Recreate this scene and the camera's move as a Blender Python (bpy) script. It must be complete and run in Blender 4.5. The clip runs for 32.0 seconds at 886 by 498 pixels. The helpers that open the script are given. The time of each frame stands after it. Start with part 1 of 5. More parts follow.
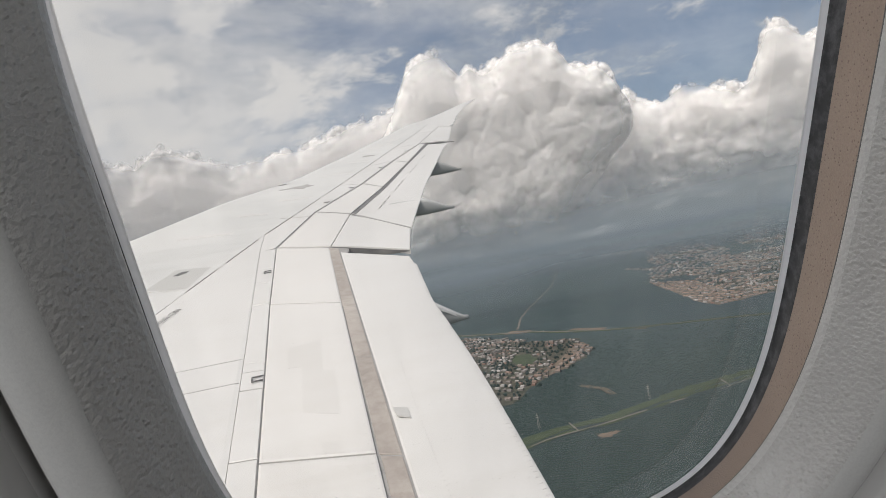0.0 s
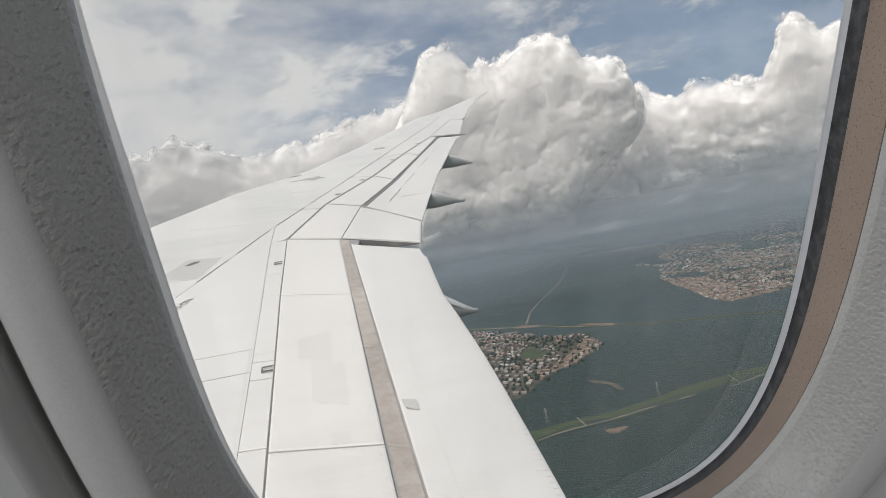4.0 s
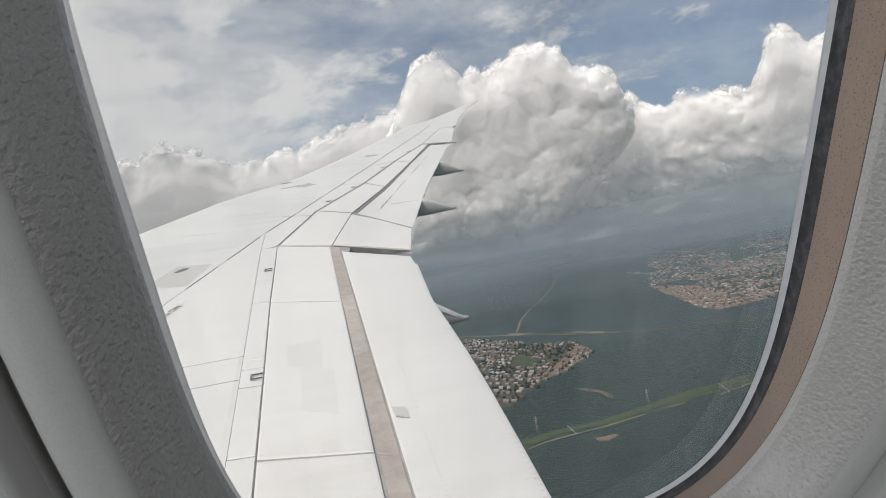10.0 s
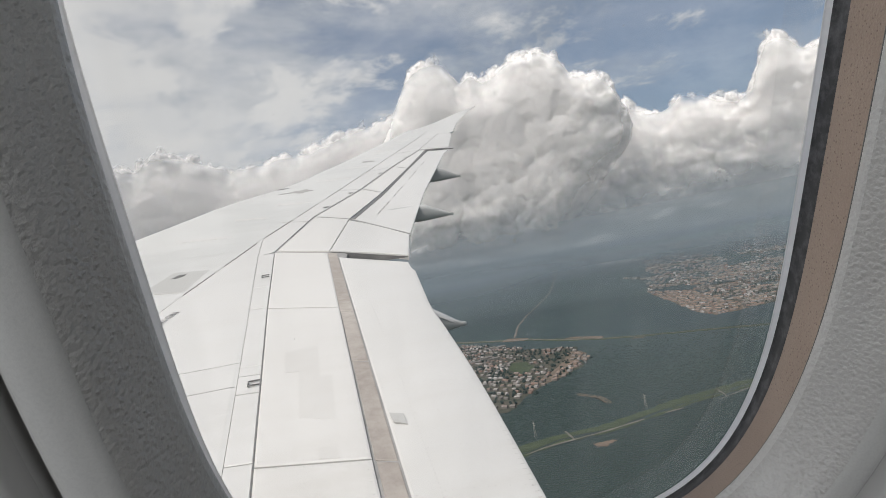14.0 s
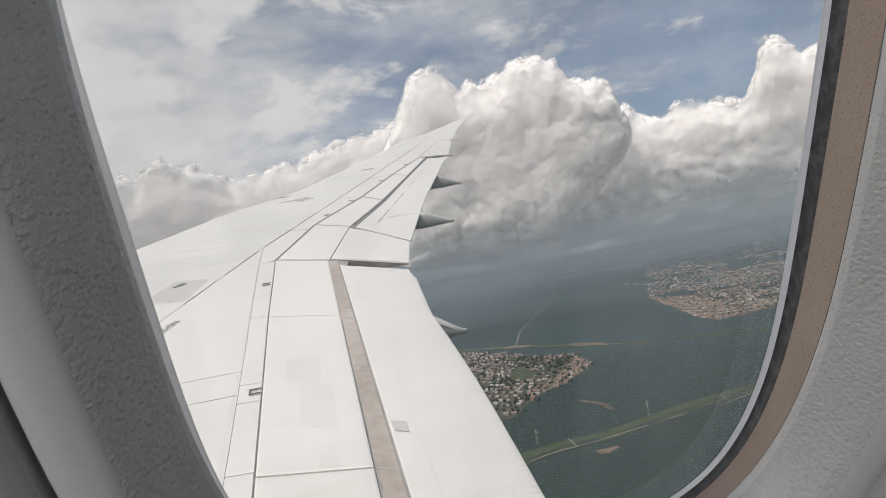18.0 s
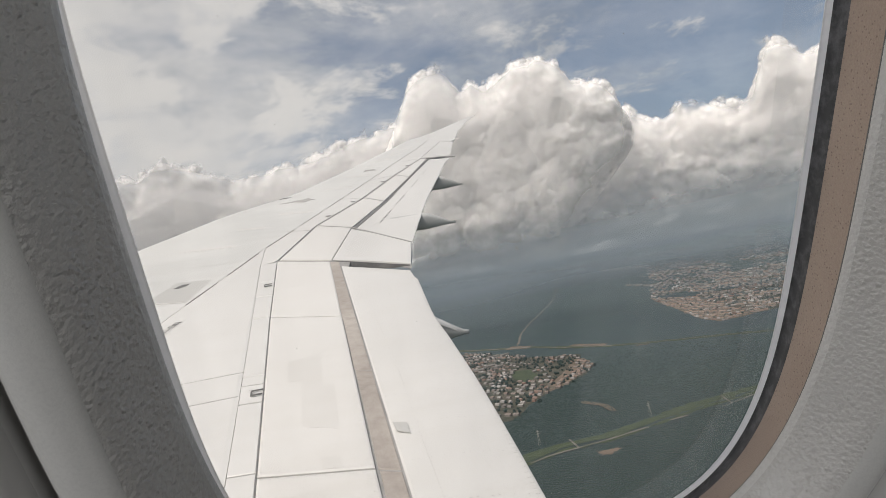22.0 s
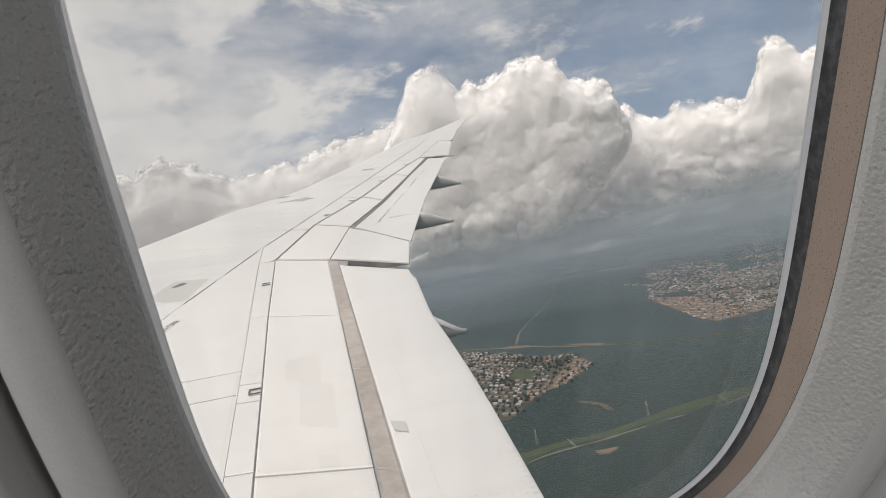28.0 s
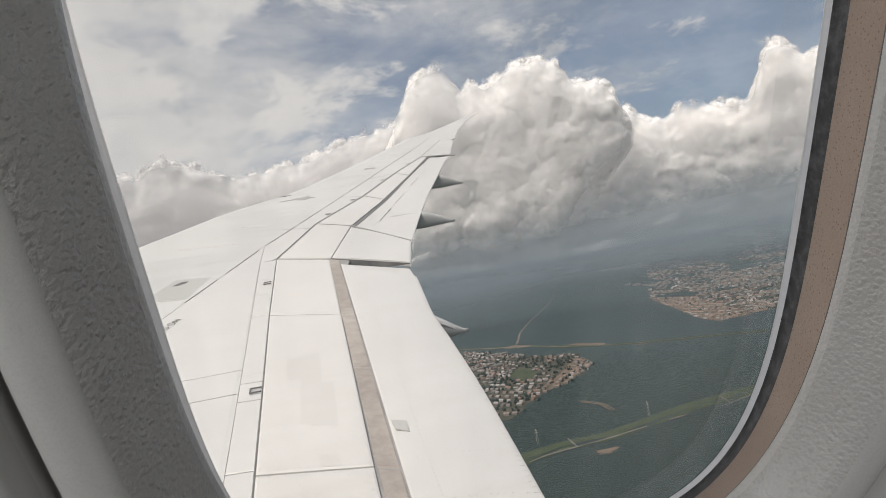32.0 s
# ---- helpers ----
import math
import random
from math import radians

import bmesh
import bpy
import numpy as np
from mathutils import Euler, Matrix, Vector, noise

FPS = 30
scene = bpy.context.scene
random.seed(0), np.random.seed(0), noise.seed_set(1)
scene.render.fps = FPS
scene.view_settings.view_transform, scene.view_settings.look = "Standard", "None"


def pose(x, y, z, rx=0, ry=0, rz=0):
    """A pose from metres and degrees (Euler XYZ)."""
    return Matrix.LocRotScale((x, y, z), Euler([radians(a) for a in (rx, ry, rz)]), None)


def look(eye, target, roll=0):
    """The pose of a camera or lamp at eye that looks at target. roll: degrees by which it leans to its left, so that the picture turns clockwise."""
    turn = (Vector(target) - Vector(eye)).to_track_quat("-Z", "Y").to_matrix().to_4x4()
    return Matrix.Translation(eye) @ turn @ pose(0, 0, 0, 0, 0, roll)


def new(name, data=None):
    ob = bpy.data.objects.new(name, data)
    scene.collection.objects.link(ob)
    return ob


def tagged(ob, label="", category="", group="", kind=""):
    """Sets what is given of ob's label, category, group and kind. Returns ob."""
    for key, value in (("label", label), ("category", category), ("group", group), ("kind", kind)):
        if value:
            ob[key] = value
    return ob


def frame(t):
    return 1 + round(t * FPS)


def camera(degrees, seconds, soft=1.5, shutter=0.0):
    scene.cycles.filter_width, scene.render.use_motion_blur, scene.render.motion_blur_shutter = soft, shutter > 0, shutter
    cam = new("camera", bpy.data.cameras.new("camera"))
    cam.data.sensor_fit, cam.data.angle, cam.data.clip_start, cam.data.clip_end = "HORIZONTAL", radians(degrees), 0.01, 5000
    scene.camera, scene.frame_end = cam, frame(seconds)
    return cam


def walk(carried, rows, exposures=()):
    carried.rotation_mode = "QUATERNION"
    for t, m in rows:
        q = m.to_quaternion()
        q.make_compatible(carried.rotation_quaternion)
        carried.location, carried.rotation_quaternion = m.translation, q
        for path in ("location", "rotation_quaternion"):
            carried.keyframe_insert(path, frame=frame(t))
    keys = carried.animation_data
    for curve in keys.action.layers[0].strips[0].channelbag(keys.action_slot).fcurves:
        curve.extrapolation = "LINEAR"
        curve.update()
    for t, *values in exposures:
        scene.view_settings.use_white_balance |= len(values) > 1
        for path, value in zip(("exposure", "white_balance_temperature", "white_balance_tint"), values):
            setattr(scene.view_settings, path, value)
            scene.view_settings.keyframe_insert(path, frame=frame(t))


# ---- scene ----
# ---- camera: aircraft frame is x aft, y outboard, z up; the aircraft banks left in a turn ----
cam = camera(70, 32.0, soft=0.6)
ALT = 350
AIRCRAFT = pose(0, 0, ALT, 14.7, 0.5, 0)
ROWS = [
    (0, 0.0021, 0.0005, 0.0036, 76.664, 7.361, -13.198),
    (0.5, 0.0023, 0.0020, 0.0016, 76.431, 7.460, -12.814),
    (1, 0.0020, 0.0022, 0.0005, 76.299, 7.479, -12.563),
    (1.5, 0.0013, 0.0018, -0.0002, 76.219, 7.453, -12.452),
    (2, 0.0008, 0.0019, -0.0007, 76.163, 7.358, -12.365),
    (2.5, 0.0005, 0.0022, -0.0007, 76.135, 7.224, -12.254),
    (3, 0.0003, 0.0021, -0.0004, 76.131, 7.144, -12.179),
    (3.5, -0.0005, 0.0011, 0.0001, 76.196, 7.005, -12.108),
    (5.5, -0.0009, 0.0006, 0.0004, 76.160, 6.723, -12.295),
    (6, -0.0003, 0.0010, -0.0001, 76.191, 6.663, -12.380),
    (6.5, -0.0002, 0.0010, -0.0004, 76.222, 6.626, -12.457),
    (7, -0.0001, 0.0011, -0.0005, 76.251, 6.637, -12.531),
    (7.5, 0.0001, 0.0012, -0.0006, 76.323, 6.633, -12.592),
    (8, 0.0000, 0.0010, -0.0004, 76.446, 6.625, -12.652),
    (8.5, -0.0001, 0.0010, -0.0003, 76.572, 6.627, -12.724),
    (9, -0.0001, 0.0008, -0.0001, 76.653, 6.635, -12.806),
    (9.5, -0.0003, 0.0002, 0.0001, 76.716, 6.605, -12.875),
    (10, -0.0005, -0.0002, -0.0000, 76.785, 6.526, -12.919),
    (10.5, -0.0004, -0.0000, -0.0001, 76.851, 6.507, -12.957),
    (11, -0.0002, 0.0004, -0.0001, 76.922, 6.563, -12.987),
    (11.5, -0.0002, 0.0003, 0.0001, 76.994, 6.599, -13.008),
    (12, -0.0003, 0.0002, 0.0002, 77.064, 6.590, -13.037),
    (12.5, -0.0001, 0.0003, 0.0000, 77.132, 6.580, -13.082),
    (13, -0.0001, 0.0002, -0.0000, 77.176, 6.583, -13.127),
    (13.5, -0.0003, -0.0000, 0.0001, 77.208, 6.595, -13.160),
    (14, -0.0003, -0.0000, 0.0002, 77.267, 6.617, -13.183),
    (14.5, -0.0005, -0.0001, 0.0003, 77.353, 6.660, -13.203),
    (16.5, -0.0007, -0.0005, 0.0003, 77.735, 6.802, -13.204),
    (17, -0.0002, 0.0002, -0.0002, 77.857, 6.877, -13.207),
    (17.5, -0.0002, 0.0003, -0.0000, 77.901, 6.967, -13.216),
    (18, -0.0003, 0.0000, 0.0002, 77.900, 7.003, -13.198),
    (18.5, -0.0002, 0.0001, 0.0001, 77.916, 6.979, -13.142),
    (19, -0.0001, 0.0003, 0.0000, 77.943, 6.965, -13.086),
    (19.5, -0.0000, 0.0003, 0.0000, 77.992, 6.981, -13.062),
    (20, 0.0001, 0.0003, -0.0000, 78.074, 7.013, -13.070),
    (20.5, 0.0000, -0.0000, 0.0002, 78.093, 7.042, -13.098),
    (21, -0.0001, -0.0002, 0.0004, 78.030, 7.037, -13.116),
    (21.5, -0.0000, -0.0000, 0.0002, 77.996, 7.025, -13.101),
    (22, -0.0001, 0.0000, 0.0002, 78.013, 7.029, -13.057),
    (22.5, -0.0001, -0.0000, 0.0002, 78.023, 7.020, -13.015),
    (23, -0.0001, 0.0000, 0.0001, 78.007, 7.016, -13.005),
    (23.5, -0.0001, -0.0001, 0.0001, 77.991, 7.006, -13.002),
    (24, -0.0002, -0.0004, -0.0000, 77.973, 6.954, -12.985),
    (24.5, -0.0003, -0.0006, 0.0001, 77.934, 6.924, -12.990),
    (25, -0.0003, -0.0006, 0.0003, 77.907, 6.921, -13.024),
    (25.5, -0.0003, -0.0006, 0.0003, 77.886, 6.889, -13.065),
    (26, -0.0003, -0.0008, 0.0003, 77.845, 6.879, -13.111),
    (26.5, -0.0006, -0.0013, 0.0007, 77.814, 6.931, -13.158),
    (28.5, -0.0007, -0.0015, 0.0009, 77.952, 6.849, -13.192),
    (29, -0.0003, -0.0015, 0.0007, 77.850, 6.804, -13.199),
    (29.5, -0.0003, -0.0016, 0.0006, 77.806, 6.723, -13.195),
    (30, -0.0006, -0.0018, 0.0007, 77.815, 6.695, -13.199),
    (30.5, -0.0006, -0.0017, 0.0007, 77.850, 6.732, -13.195),
    (31, -0.0005, -0.0013, 0.0006, 77.888, 6.788, -13.166),
    (31.5, -0.0005, -0.0012, 0.0007, 77.900, 6.803, -13.112),
    (32, -0.0004, -0.0011, 0.0006, 77.886, 6.751, -13.042),
]
walk(cam, [(r[0], AIRCRAFT @ pose(*r[1:])) for r in ROWS], [(0, -0.04, 6500, 10), (3, -0.04, 6440, 9), (6, -0.04, 6350, 8), (14, -0.04, 6370, 9), (18, -0.04, 6460, 10), (22, -0.04, 6620, 10), (32, -0.04, 6620, 10)])

# ---- world and sun ----
SUN_DIR = Vector((-0.44, -0.42, 0.80)).normalized()
world = bpy.data.worlds.new("World")
scene.world = world
world.use_nodes = True
wt = world.node_tree
wt.nodes.clear()
w_out = wt.nodes.new("ShaderNodeOutputWorld")
w_mix = wt.nodes.new("ShaderNodeMixShader")
w_sky = wt.nodes.new("ShaderNodeBackground")
w_cloud = wt.nodes.new("ShaderNodeBackground")
sky = wt.nodes.new("ShaderNodeTexSky")
sky.sky_type = "NISHITA"
sky.sun_disc = False
sky.sun_elevation = math.asin(SUN_DIR.z)
sky.sun_rotation = math.atan2(SUN_DIR.x, SUN_DIR.y)
sky.altitude = ALT
sky.air_density, sky.dust_density, sky.ozone_density = 1.0, 4.0, 1.0
w_sky.inputs["Strength"].default_value = 0.098
w_cloud.inputs["Strength"].default_value = 0.70
wt.links.new(sky.outputs["Color"], w_sky.inputs["Color"])
# thin high cloud drawn on a flat layer overhead, so that it crowds towards the horizon
w_co = wt.nodes.new("ShaderNodeTexCoord")
w_sep = wt.nodes.new("ShaderNodeSeparateXYZ")
wt.links.new(w_co.outputs["Generated"], w_sep.inputs["Vector"])


def wmath(op, a, b=None):
    n = wt.nodes.new("ShaderNodeMath")
    n.operation = op
    for i, v in enumerate((a, b)):
        if v is None:
            continue
        if isinstance(v, (int, float)):
            n.inputs[i].default_value = v
        else:
            wt.links.new(v, n.inputs[i])
    return n.outputs[0]


w_z = wmath("ADD", wmath("MAXIMUM", w_sep.outputs["Z"], 0.0), 0.24)
w_vec = wt.nodes.new("ShaderNodeCombineXYZ")
wt.links.new(wmath("DIVIDE", w_sep.outputs["X"], w_z), w_vec.inputs["X"])
wt.links.new(wmath("DIVIDE", w_sep.outputs["Y"], w_z), w_vec.inputs["Y"])


def wnoise(scale, detail, rough, bend, shift):
    m = wt.nodes.new("ShaderNodeMapping")
    m.inputs["Location"].default_value = shift
    wt.links.new(w_vec.outputs[0], m.inputs["Vector"])
    n = wt.nodes.new("ShaderNodeTexNoise")
    for key, v in (("Scale", scale), ("Detail", detail), ("Roughness", rough), ("Distortion", bend)):
        n.inputs[key].default_value = v
    wt.links.new(m.outputs[0], n.inputs["Vector"])
    return n.outputs["Fac"]


def wramp(v, lo, hi, a, b):
    n = wt.nodes.new("ShaderNodeMapRange")
    n.interpolation_type = "SMOOTHSTEP"
    for key, q in (("From Min", lo), ("From Max", hi), ("To Min", a), ("To Max", b)):
        n.inputs[key].default_value = q
    wt.links.new(v, n.inputs["Value"])
    return n.outputs[0]


# a soft veil that is thicker towards the nose, and torn brighter flecks under it
w_nose = wmath("SUBTRACT", 0.24, w_sep.outputs["X"])
w_veil = wramp(wmath("ADD", wnoise(1.5, 9, 0.58, 0.35, (0.3, 0.1, 0)), wmath("MULTIPLY", w_nose, 0.32)), 0.42, 0.67, 0.30, 0.90)
w_fleck = wramp(wmath("ADD", wnoise(4.2, 12, 0.60, 0.25, (2.7, 1.4, 0)), wmath("MULTIPLY", w_nose, 0.10)), 0.50, 0.64, 0.0, 0.80)
w_clear = wmath("MULTIPLY", wmath("SUBTRACT", 1.0, w_veil), wmath("SUBTRACT", 1.0, w_fleck))
w_tone = wt.nodes.new("ShaderNodeValToRGB")
w_tone.color_ramp.elements[0].position, w_tone.color_ramp.elements[0].color = 0.36, (0.46, 0.505, 0.565, 1)
w_tone.color_ramp.elements[1].position, w_tone.color_ramp.elements[1].color = 0.60, (1.0, 0.98, 0.955, 1)
w_grey = wmath("ADD", wnoise(2.1, 8, 0.6, 0.3, (5.0, 2.0, 0)), wmath("MULTIPLY", w_nose, 0.22))
wt.links.new(wmath("ADD", w_grey, wmath("MULTIPLY", w_fleck, 0.12)), w_tone.inputs["Fac"])
wt.links.new(w_tone.outputs["Color"], w_cloud.inputs["Color"])
wt.links.new(wmath("SUBTRACT", 1.0, w_clear), w_mix.inputs["Fac"])
wt.links.new(w_sky.outputs[0], w_mix.inputs[1])
wt.links.new(w_cloud.outputs[0], w_mix.inputs[2])
wt.links.new(w_mix.outputs[0], w_out.inputs["Surface"])

sun_data = bpy.data.lights.new("sun", "SUN")
sun_data.energy, sun_data.angle, sun_data.color = 3.1, radians(0.6), (1.0, 0.95, 0.89)
sun = new("sun", sun_data)
sun.matrix_world = look(SUN_DIR * 100, (0, 0, 0))
# two unseen fill lamps added to brighten the surround, as daylight across the cabin
room = bpy.data.lights.new("cabin_fill", "AREA")
room.shape, room.size, room.size_y, room.energy, room.color = "RECTANGLE", 1.0, 0.45, 7.6, (0.97, 0.98, 1.0)
room_ob = new("cabin_fill", room)
room_ob.matrix_world = AIRCRAFT @ look((1.30, -0.85, 0.10), (0.0, 0.17, -0.02))
room_ob = new("cabin_fill", room.copy())
room_ob.data.energy = 21.0
room_ob.matrix_world = AIRCRAFT @ look((-1.15, -0.75, 0.25), (0.2, 0.19, -0.05))

# ---- materials ----


class Mat:
    """A node material with a Principled surface and small helpers."""

    def __init__(self, name, color=(0.5, 0.5, 0.5), rough=0.5, metal=0.0):
        self.m = bpy.data.materials.new(name)
        self.m.use_nodes = True
        self.t = self.m.node_tree
        self.b = self.t.nodes["Principled BSDF"]
        self.b.inputs["Base Color"].default_value = (*color, 1)
        self.b.inputs["Roughness"].default_value = rough
        self.b.inputs["Metallic"].default_value = metal
        self.c = self.t.nodes.new("ShaderNodeTexCoord")

    def node(self, kind, **k):
        n = self.t.nodes.new(kind)
        for a, v in k.items():
            n.inputs[a].default_value = v
        return n

    def link(self, a, b):
        self.t.links.new(a, b)

    def noise(self, scale, detail=4, rough=0.55, stretch=None, space="Object"):
        n = self.node("ShaderNodeTexNoise", Scale=scale, Detail=detail, Roughness=rough)
        src = self.c.outputs[space]
        if stretch:
            mp = self.node("ShaderNodeMapping")
            mp.inputs["Scale"].default_value = stretch
            self.link(src, mp.inputs["Vector"])
            src = mp.outputs[0]
        self.link(src, n.inputs["Vector"])
        return n.outputs["Fac"]

    def voronoi(self, scale, feature="F1", space="Object"):
        n = self.node("ShaderNodeTexVoronoi", Scale=scale)
        n.feature = feature
        self.link(self.c.outputs[space], n.inputs["Vector"])
        return n.outputs["Distance"]

    def ramp(self, fac, stops):
        n = self.node("ShaderNodeValToRGB")
        e = n.color_ramp.elements
        while len(e) < len(stops):
            e.new(0.5)
        for el, (p, col) in zip(e, stops):
            el.position = p
            el.color = (*col, 1) if len(col) == 3 else col
        self.link(fac, n.inputs["Fac"])
        return n.outputs["Color"]

    def mix(self, fac, a, b, mode="MIX"):
        n = self.t.nodes.new("ShaderNodeMix")
        n.data_type, n.blend_type = "RGBA", mode
        for s, v in ((n.inputs[0], fac), (n.inputs[6], a), (n.inputs[7], b)):
            if isinstance(v, (int, float)):
                s.default_value = v
            elif isinstance(v, tuple):
                s.default_value = (*v, 1)
            else:
                self.link(v, s)
        return n.outputs[2]

    def color(self, out):
        self.link(out, self.b.inputs["Base Color"])
        return self

    def roughness(self, fac, lo, hi):
        n = self.node("ShaderNodeMapRange")
        n.inputs["To Min"].default_value, n.inputs["To Max"].default_value = lo, hi
        self.link(fac, n.inputs["Value"])
        self.link(n.outputs[0], self.b.inputs["Roughness"])
        return self

    def bump(self, fac, strength, dist, sunk=False):
        n = self.node("ShaderNodeBump", Strength=strength, Distance=dist)
        n.invert = sunk
        self.link(fac, n.inputs["Height"])
        if self.b.inputs["Normal"].is_linked:
            self.link(self.b.inputs["Normal"].links[0].from_socket, n.inputs["Normal"])
        self.link(n.outputs[0], self.b.inputs["Normal"])
        return self


def paint(name, light, dark, rough=0.42, bands=0.95):
    """Weathered aircraft paint: broad greying, chordwise streaks, fine speckle."""
    m = Mat(name, light, rough)
    broad = m.noise(0.55, 4)
    streak = m.noise(2.2, 5, 0.6, (0.5, 2.6, 1))
    fine = m.noise(40, 3)
    c = m.ramp(broad, [(0.3, dark), (0.62, light)])
    s = m.ramp(streak, [(0.28, (bands, bands * 0.995, bands * 0.985)), (0.55, (1, 1, 1))])
    f = m.ramp(fine, [(0.25, (0.95, 0.95, 0.94)), (0.5, (1, 1, 1))])
    m.color(m.mix(1.0, m.mix(1.0, c, s, "MULTIPLY"), f, "MULTIPLY"))
    m.roughness(streak, rough - 0.08, rough + 0.15)
    m.bump(m.noise(1.3, 2), 0.05, 0.01)
    return m.m


WHITE = paint("wing_white_paint", (0.655, 0.645, 0.63), (0.60, 0.59, 0.575))
SPOILER = paint("spoiler_white_paint", (0.675, 0.66, 0.64), (0.63, 0.615, 0.595))
SKIN = paint("forward_skin_grey_paint", (0.655, 0.65, 0.635), (0.565, 0.565, 0.555), bands=0.90)
PATCH = paint("patch_grey_paint", (0.635, 0.62, 0.60), (0.60, 0.585, 0.565))
PATCH_DARK = paint("worn_patch_paint", (0.52, 0.515, 0.50), (0.46, 0.455, 0.44))
# grey that carries the shade on the fairings' sides
FAIR = paint("fairing_shaded_grey", (0.50, 0.50, 0.49), (0.42, 0.42, 0.41))

m = Mat("seal_strip_bare", (0.4, 0.37, 0.34), 0.6)
m.color(m.mix(1.0, m.ramp(m.noise(1.1, 5), [(0.3, (0.34, 0.30, 0.27)), (0.7, (0.50, 0.46, 0.42))]),
              m.ramp(m.noise(9, 5, 0.7), [(0.25, (0.72, 0.70, 0.68)), (0.6, (1, 1, 1))]), "MULTIPLY"))
m.bump(m.noise(20, 3), 0.2, 0.004)
STRIP = m.m
m = Mat("gap_sealant", (0.25, 0.25, 0.25), 0.7)
m.color(m.ramp(m.noise(6, 4), [(0.3, (0.24, 0.235, 0.23)), (0.7, (0.37, 0.36, 0.35))]))
GAP = m.m
m = Mat("cove_dark", (0.10, 0.10, 0.10), 0.7)
m.color(m.ramp(m.noise(3, 4), [(0.3, (0.07, 0.07, 0.07)), (0.7, (0.16, 0.155, 0.15))]))
COVE = m.m
m = Mat("joint_dark", (0.16, 0.16, 0.16), 0.7)
m.color(m.ramp(m.noise(6, 4), [(0.3, (0.30, 0.29, 0.28)), (0.7, (0.42, 0.41, 0.395))]))
JOINT = m.m
m = Mat("marking_dark_grey", (0.12, 0.12, 0.12), 0.6)
m.color(m.ramp(m.noise(18, 4), [(0.3, (0.09, 0.09, 0.09)), (0.7, (0.20, 0.20, 0.19))]))
MARK = m.m
m = Mat("rivet_grey", (0.34, 0.33, 0.32), 0.5)
m.color(m.ramp(m.noise(3, 3), [(0.3, (0.18, 0.175, 0.17)), (0.7, (0.32, 0.31, 0.30))]))
RIVET = m.m


def plastic(name, a, b, grain, depth, rough=0.55, coat=0.0):
    m = Mat(name, a, rough)
    m.color(m.mix(1.0, m.ramp(m.noise(14, 5), [(0.3, b), (0.7, a)]),
                  m.ramp(m.noise(900, 2), [(0.3, (0.93, 0.93, 0.93)), (0.6, (1, 1, 1))]), "MULTIPLY"))
    m.b.inputs["Coat Weight"].default_value, m.b.inputs["Coat Roughness"].default_value = coat, 0.38
    m.bump(m.noise(grain * 1.1, 2, 0.5), 0.6, depth)
    m.bump(m.voronoi(grain, "SMOOTH_F1"), 0.6, depth, True)
    return m.m


LINING = plastic("embossed_grey_lining", (0.38, 0.372, 0.355), (0.345, 0.335, 0.318), 540, 0.0014, 0.42, 0.25)
# the lining's grey made paler, imitating window light caught by the lip
LIP_LIT = plastic("lit_lip_plastic", (0.43, 0.423, 0.408), (0.39, 0.382, 0.367), 470, 0.0011, 0.34, 0.5)
TAN = plastic("tan_speckled_reveal", (0.315, 0.242, 0.195), (0.27, 0.203, 0.162), 1100, 0.0006, 0.7)
# pores of the cork-like reveal
nt, pb = TAN.node_tree, TAN.node_tree.nodes["Principled BSDF"]
old = pb.inputs["Base Color"].links[0].from_socket
vo = nt.nodes.new("ShaderNodeTexVoronoi")
vo.inputs["Scale"].default_value, vo.inputs["Randomness"].default_value = 520, 1.0
nt.links.new(nt.nodes["Texture Coordinate"].outputs["Object"], vo.inputs["Vector"])
pr = nt.nodes.new("ShaderNodeValToRGB")
pr.color_ramp.elements[0].position, pr.color_ramp.elements[0].color = 0.10, (0.45, 0.42, 0.40, 1)
pr.color_ramp.elements[1].position, pr.color_ramp.elements[1].color = 0.27, (1, 1, 1, 1)
nt.links.new(vo.outputs["Distance"], pr.inputs["Fac"])
pm = nt.nodes.new("ShaderNodeMix")
pm.data_type, pm.blend_type = "RGBA", "MULTIPLY"
pm.inputs[0].default_value = 0.75
nt.links.new(old, pm.inputs[6])
nt.links.new(pr.outputs["Color"], pm.inputs[7])
nt.links.new(pm.outputs[2], pb.inputs["Base Color"])
m = Mat("black_rubber", (0.03, 0.03, 0.034), 0.55)
m.color(m.ramp(m.noise(140, 5, 0.7), [(0.45, (0.018, 0.018, 0.02)), (0.75, (0.09, 0.09, 0.095))]))
RUBBER = m.m
BEZEL = plastic("smooth_grey_bezel", (0.40, 0.395, 0.38), (0.37, 0.365, 0.35), 2000, 0.00004)
m = Mat("silver_seal", (0.5, 0.5, 0.5), 0.5, 0.0)
m.color(m.ramp(m.noise(500, 3), [(0.3, (0.66, 0.66, 0.67)), (0.65, (0.78, 0.78, 0.79))]))
st = m.node("ShaderNodeBsdfTranslucent")
st.inputs["Color"].default_value = (0.8, 0.8, 0.8, 1)
sx = m.node("ShaderNodeMixShader", Fac=0.5)
m.link(m.b.outputs[0], sx.inputs[1])
m.link(st.outputs[0], sx.inputs[2])
m.link(sx.outputs[0], m.t.nodes["Material Output"].inputs["Surface"])
SILVER = m.m
m = Mat("seal_grey", (0.3, 0.3, 0.3), 0.6)
m.color(m.ramp(m.noise(260, 4), [(0.3, (0.74, 0.74, 0.75)), (0.65, (0.84, 0.84, 0.845))]))
st = m.node("ShaderNodeBsdfTranslucent")
st.inputs["Color"].default_value = (0.80, 0.80, 0.82, 1)
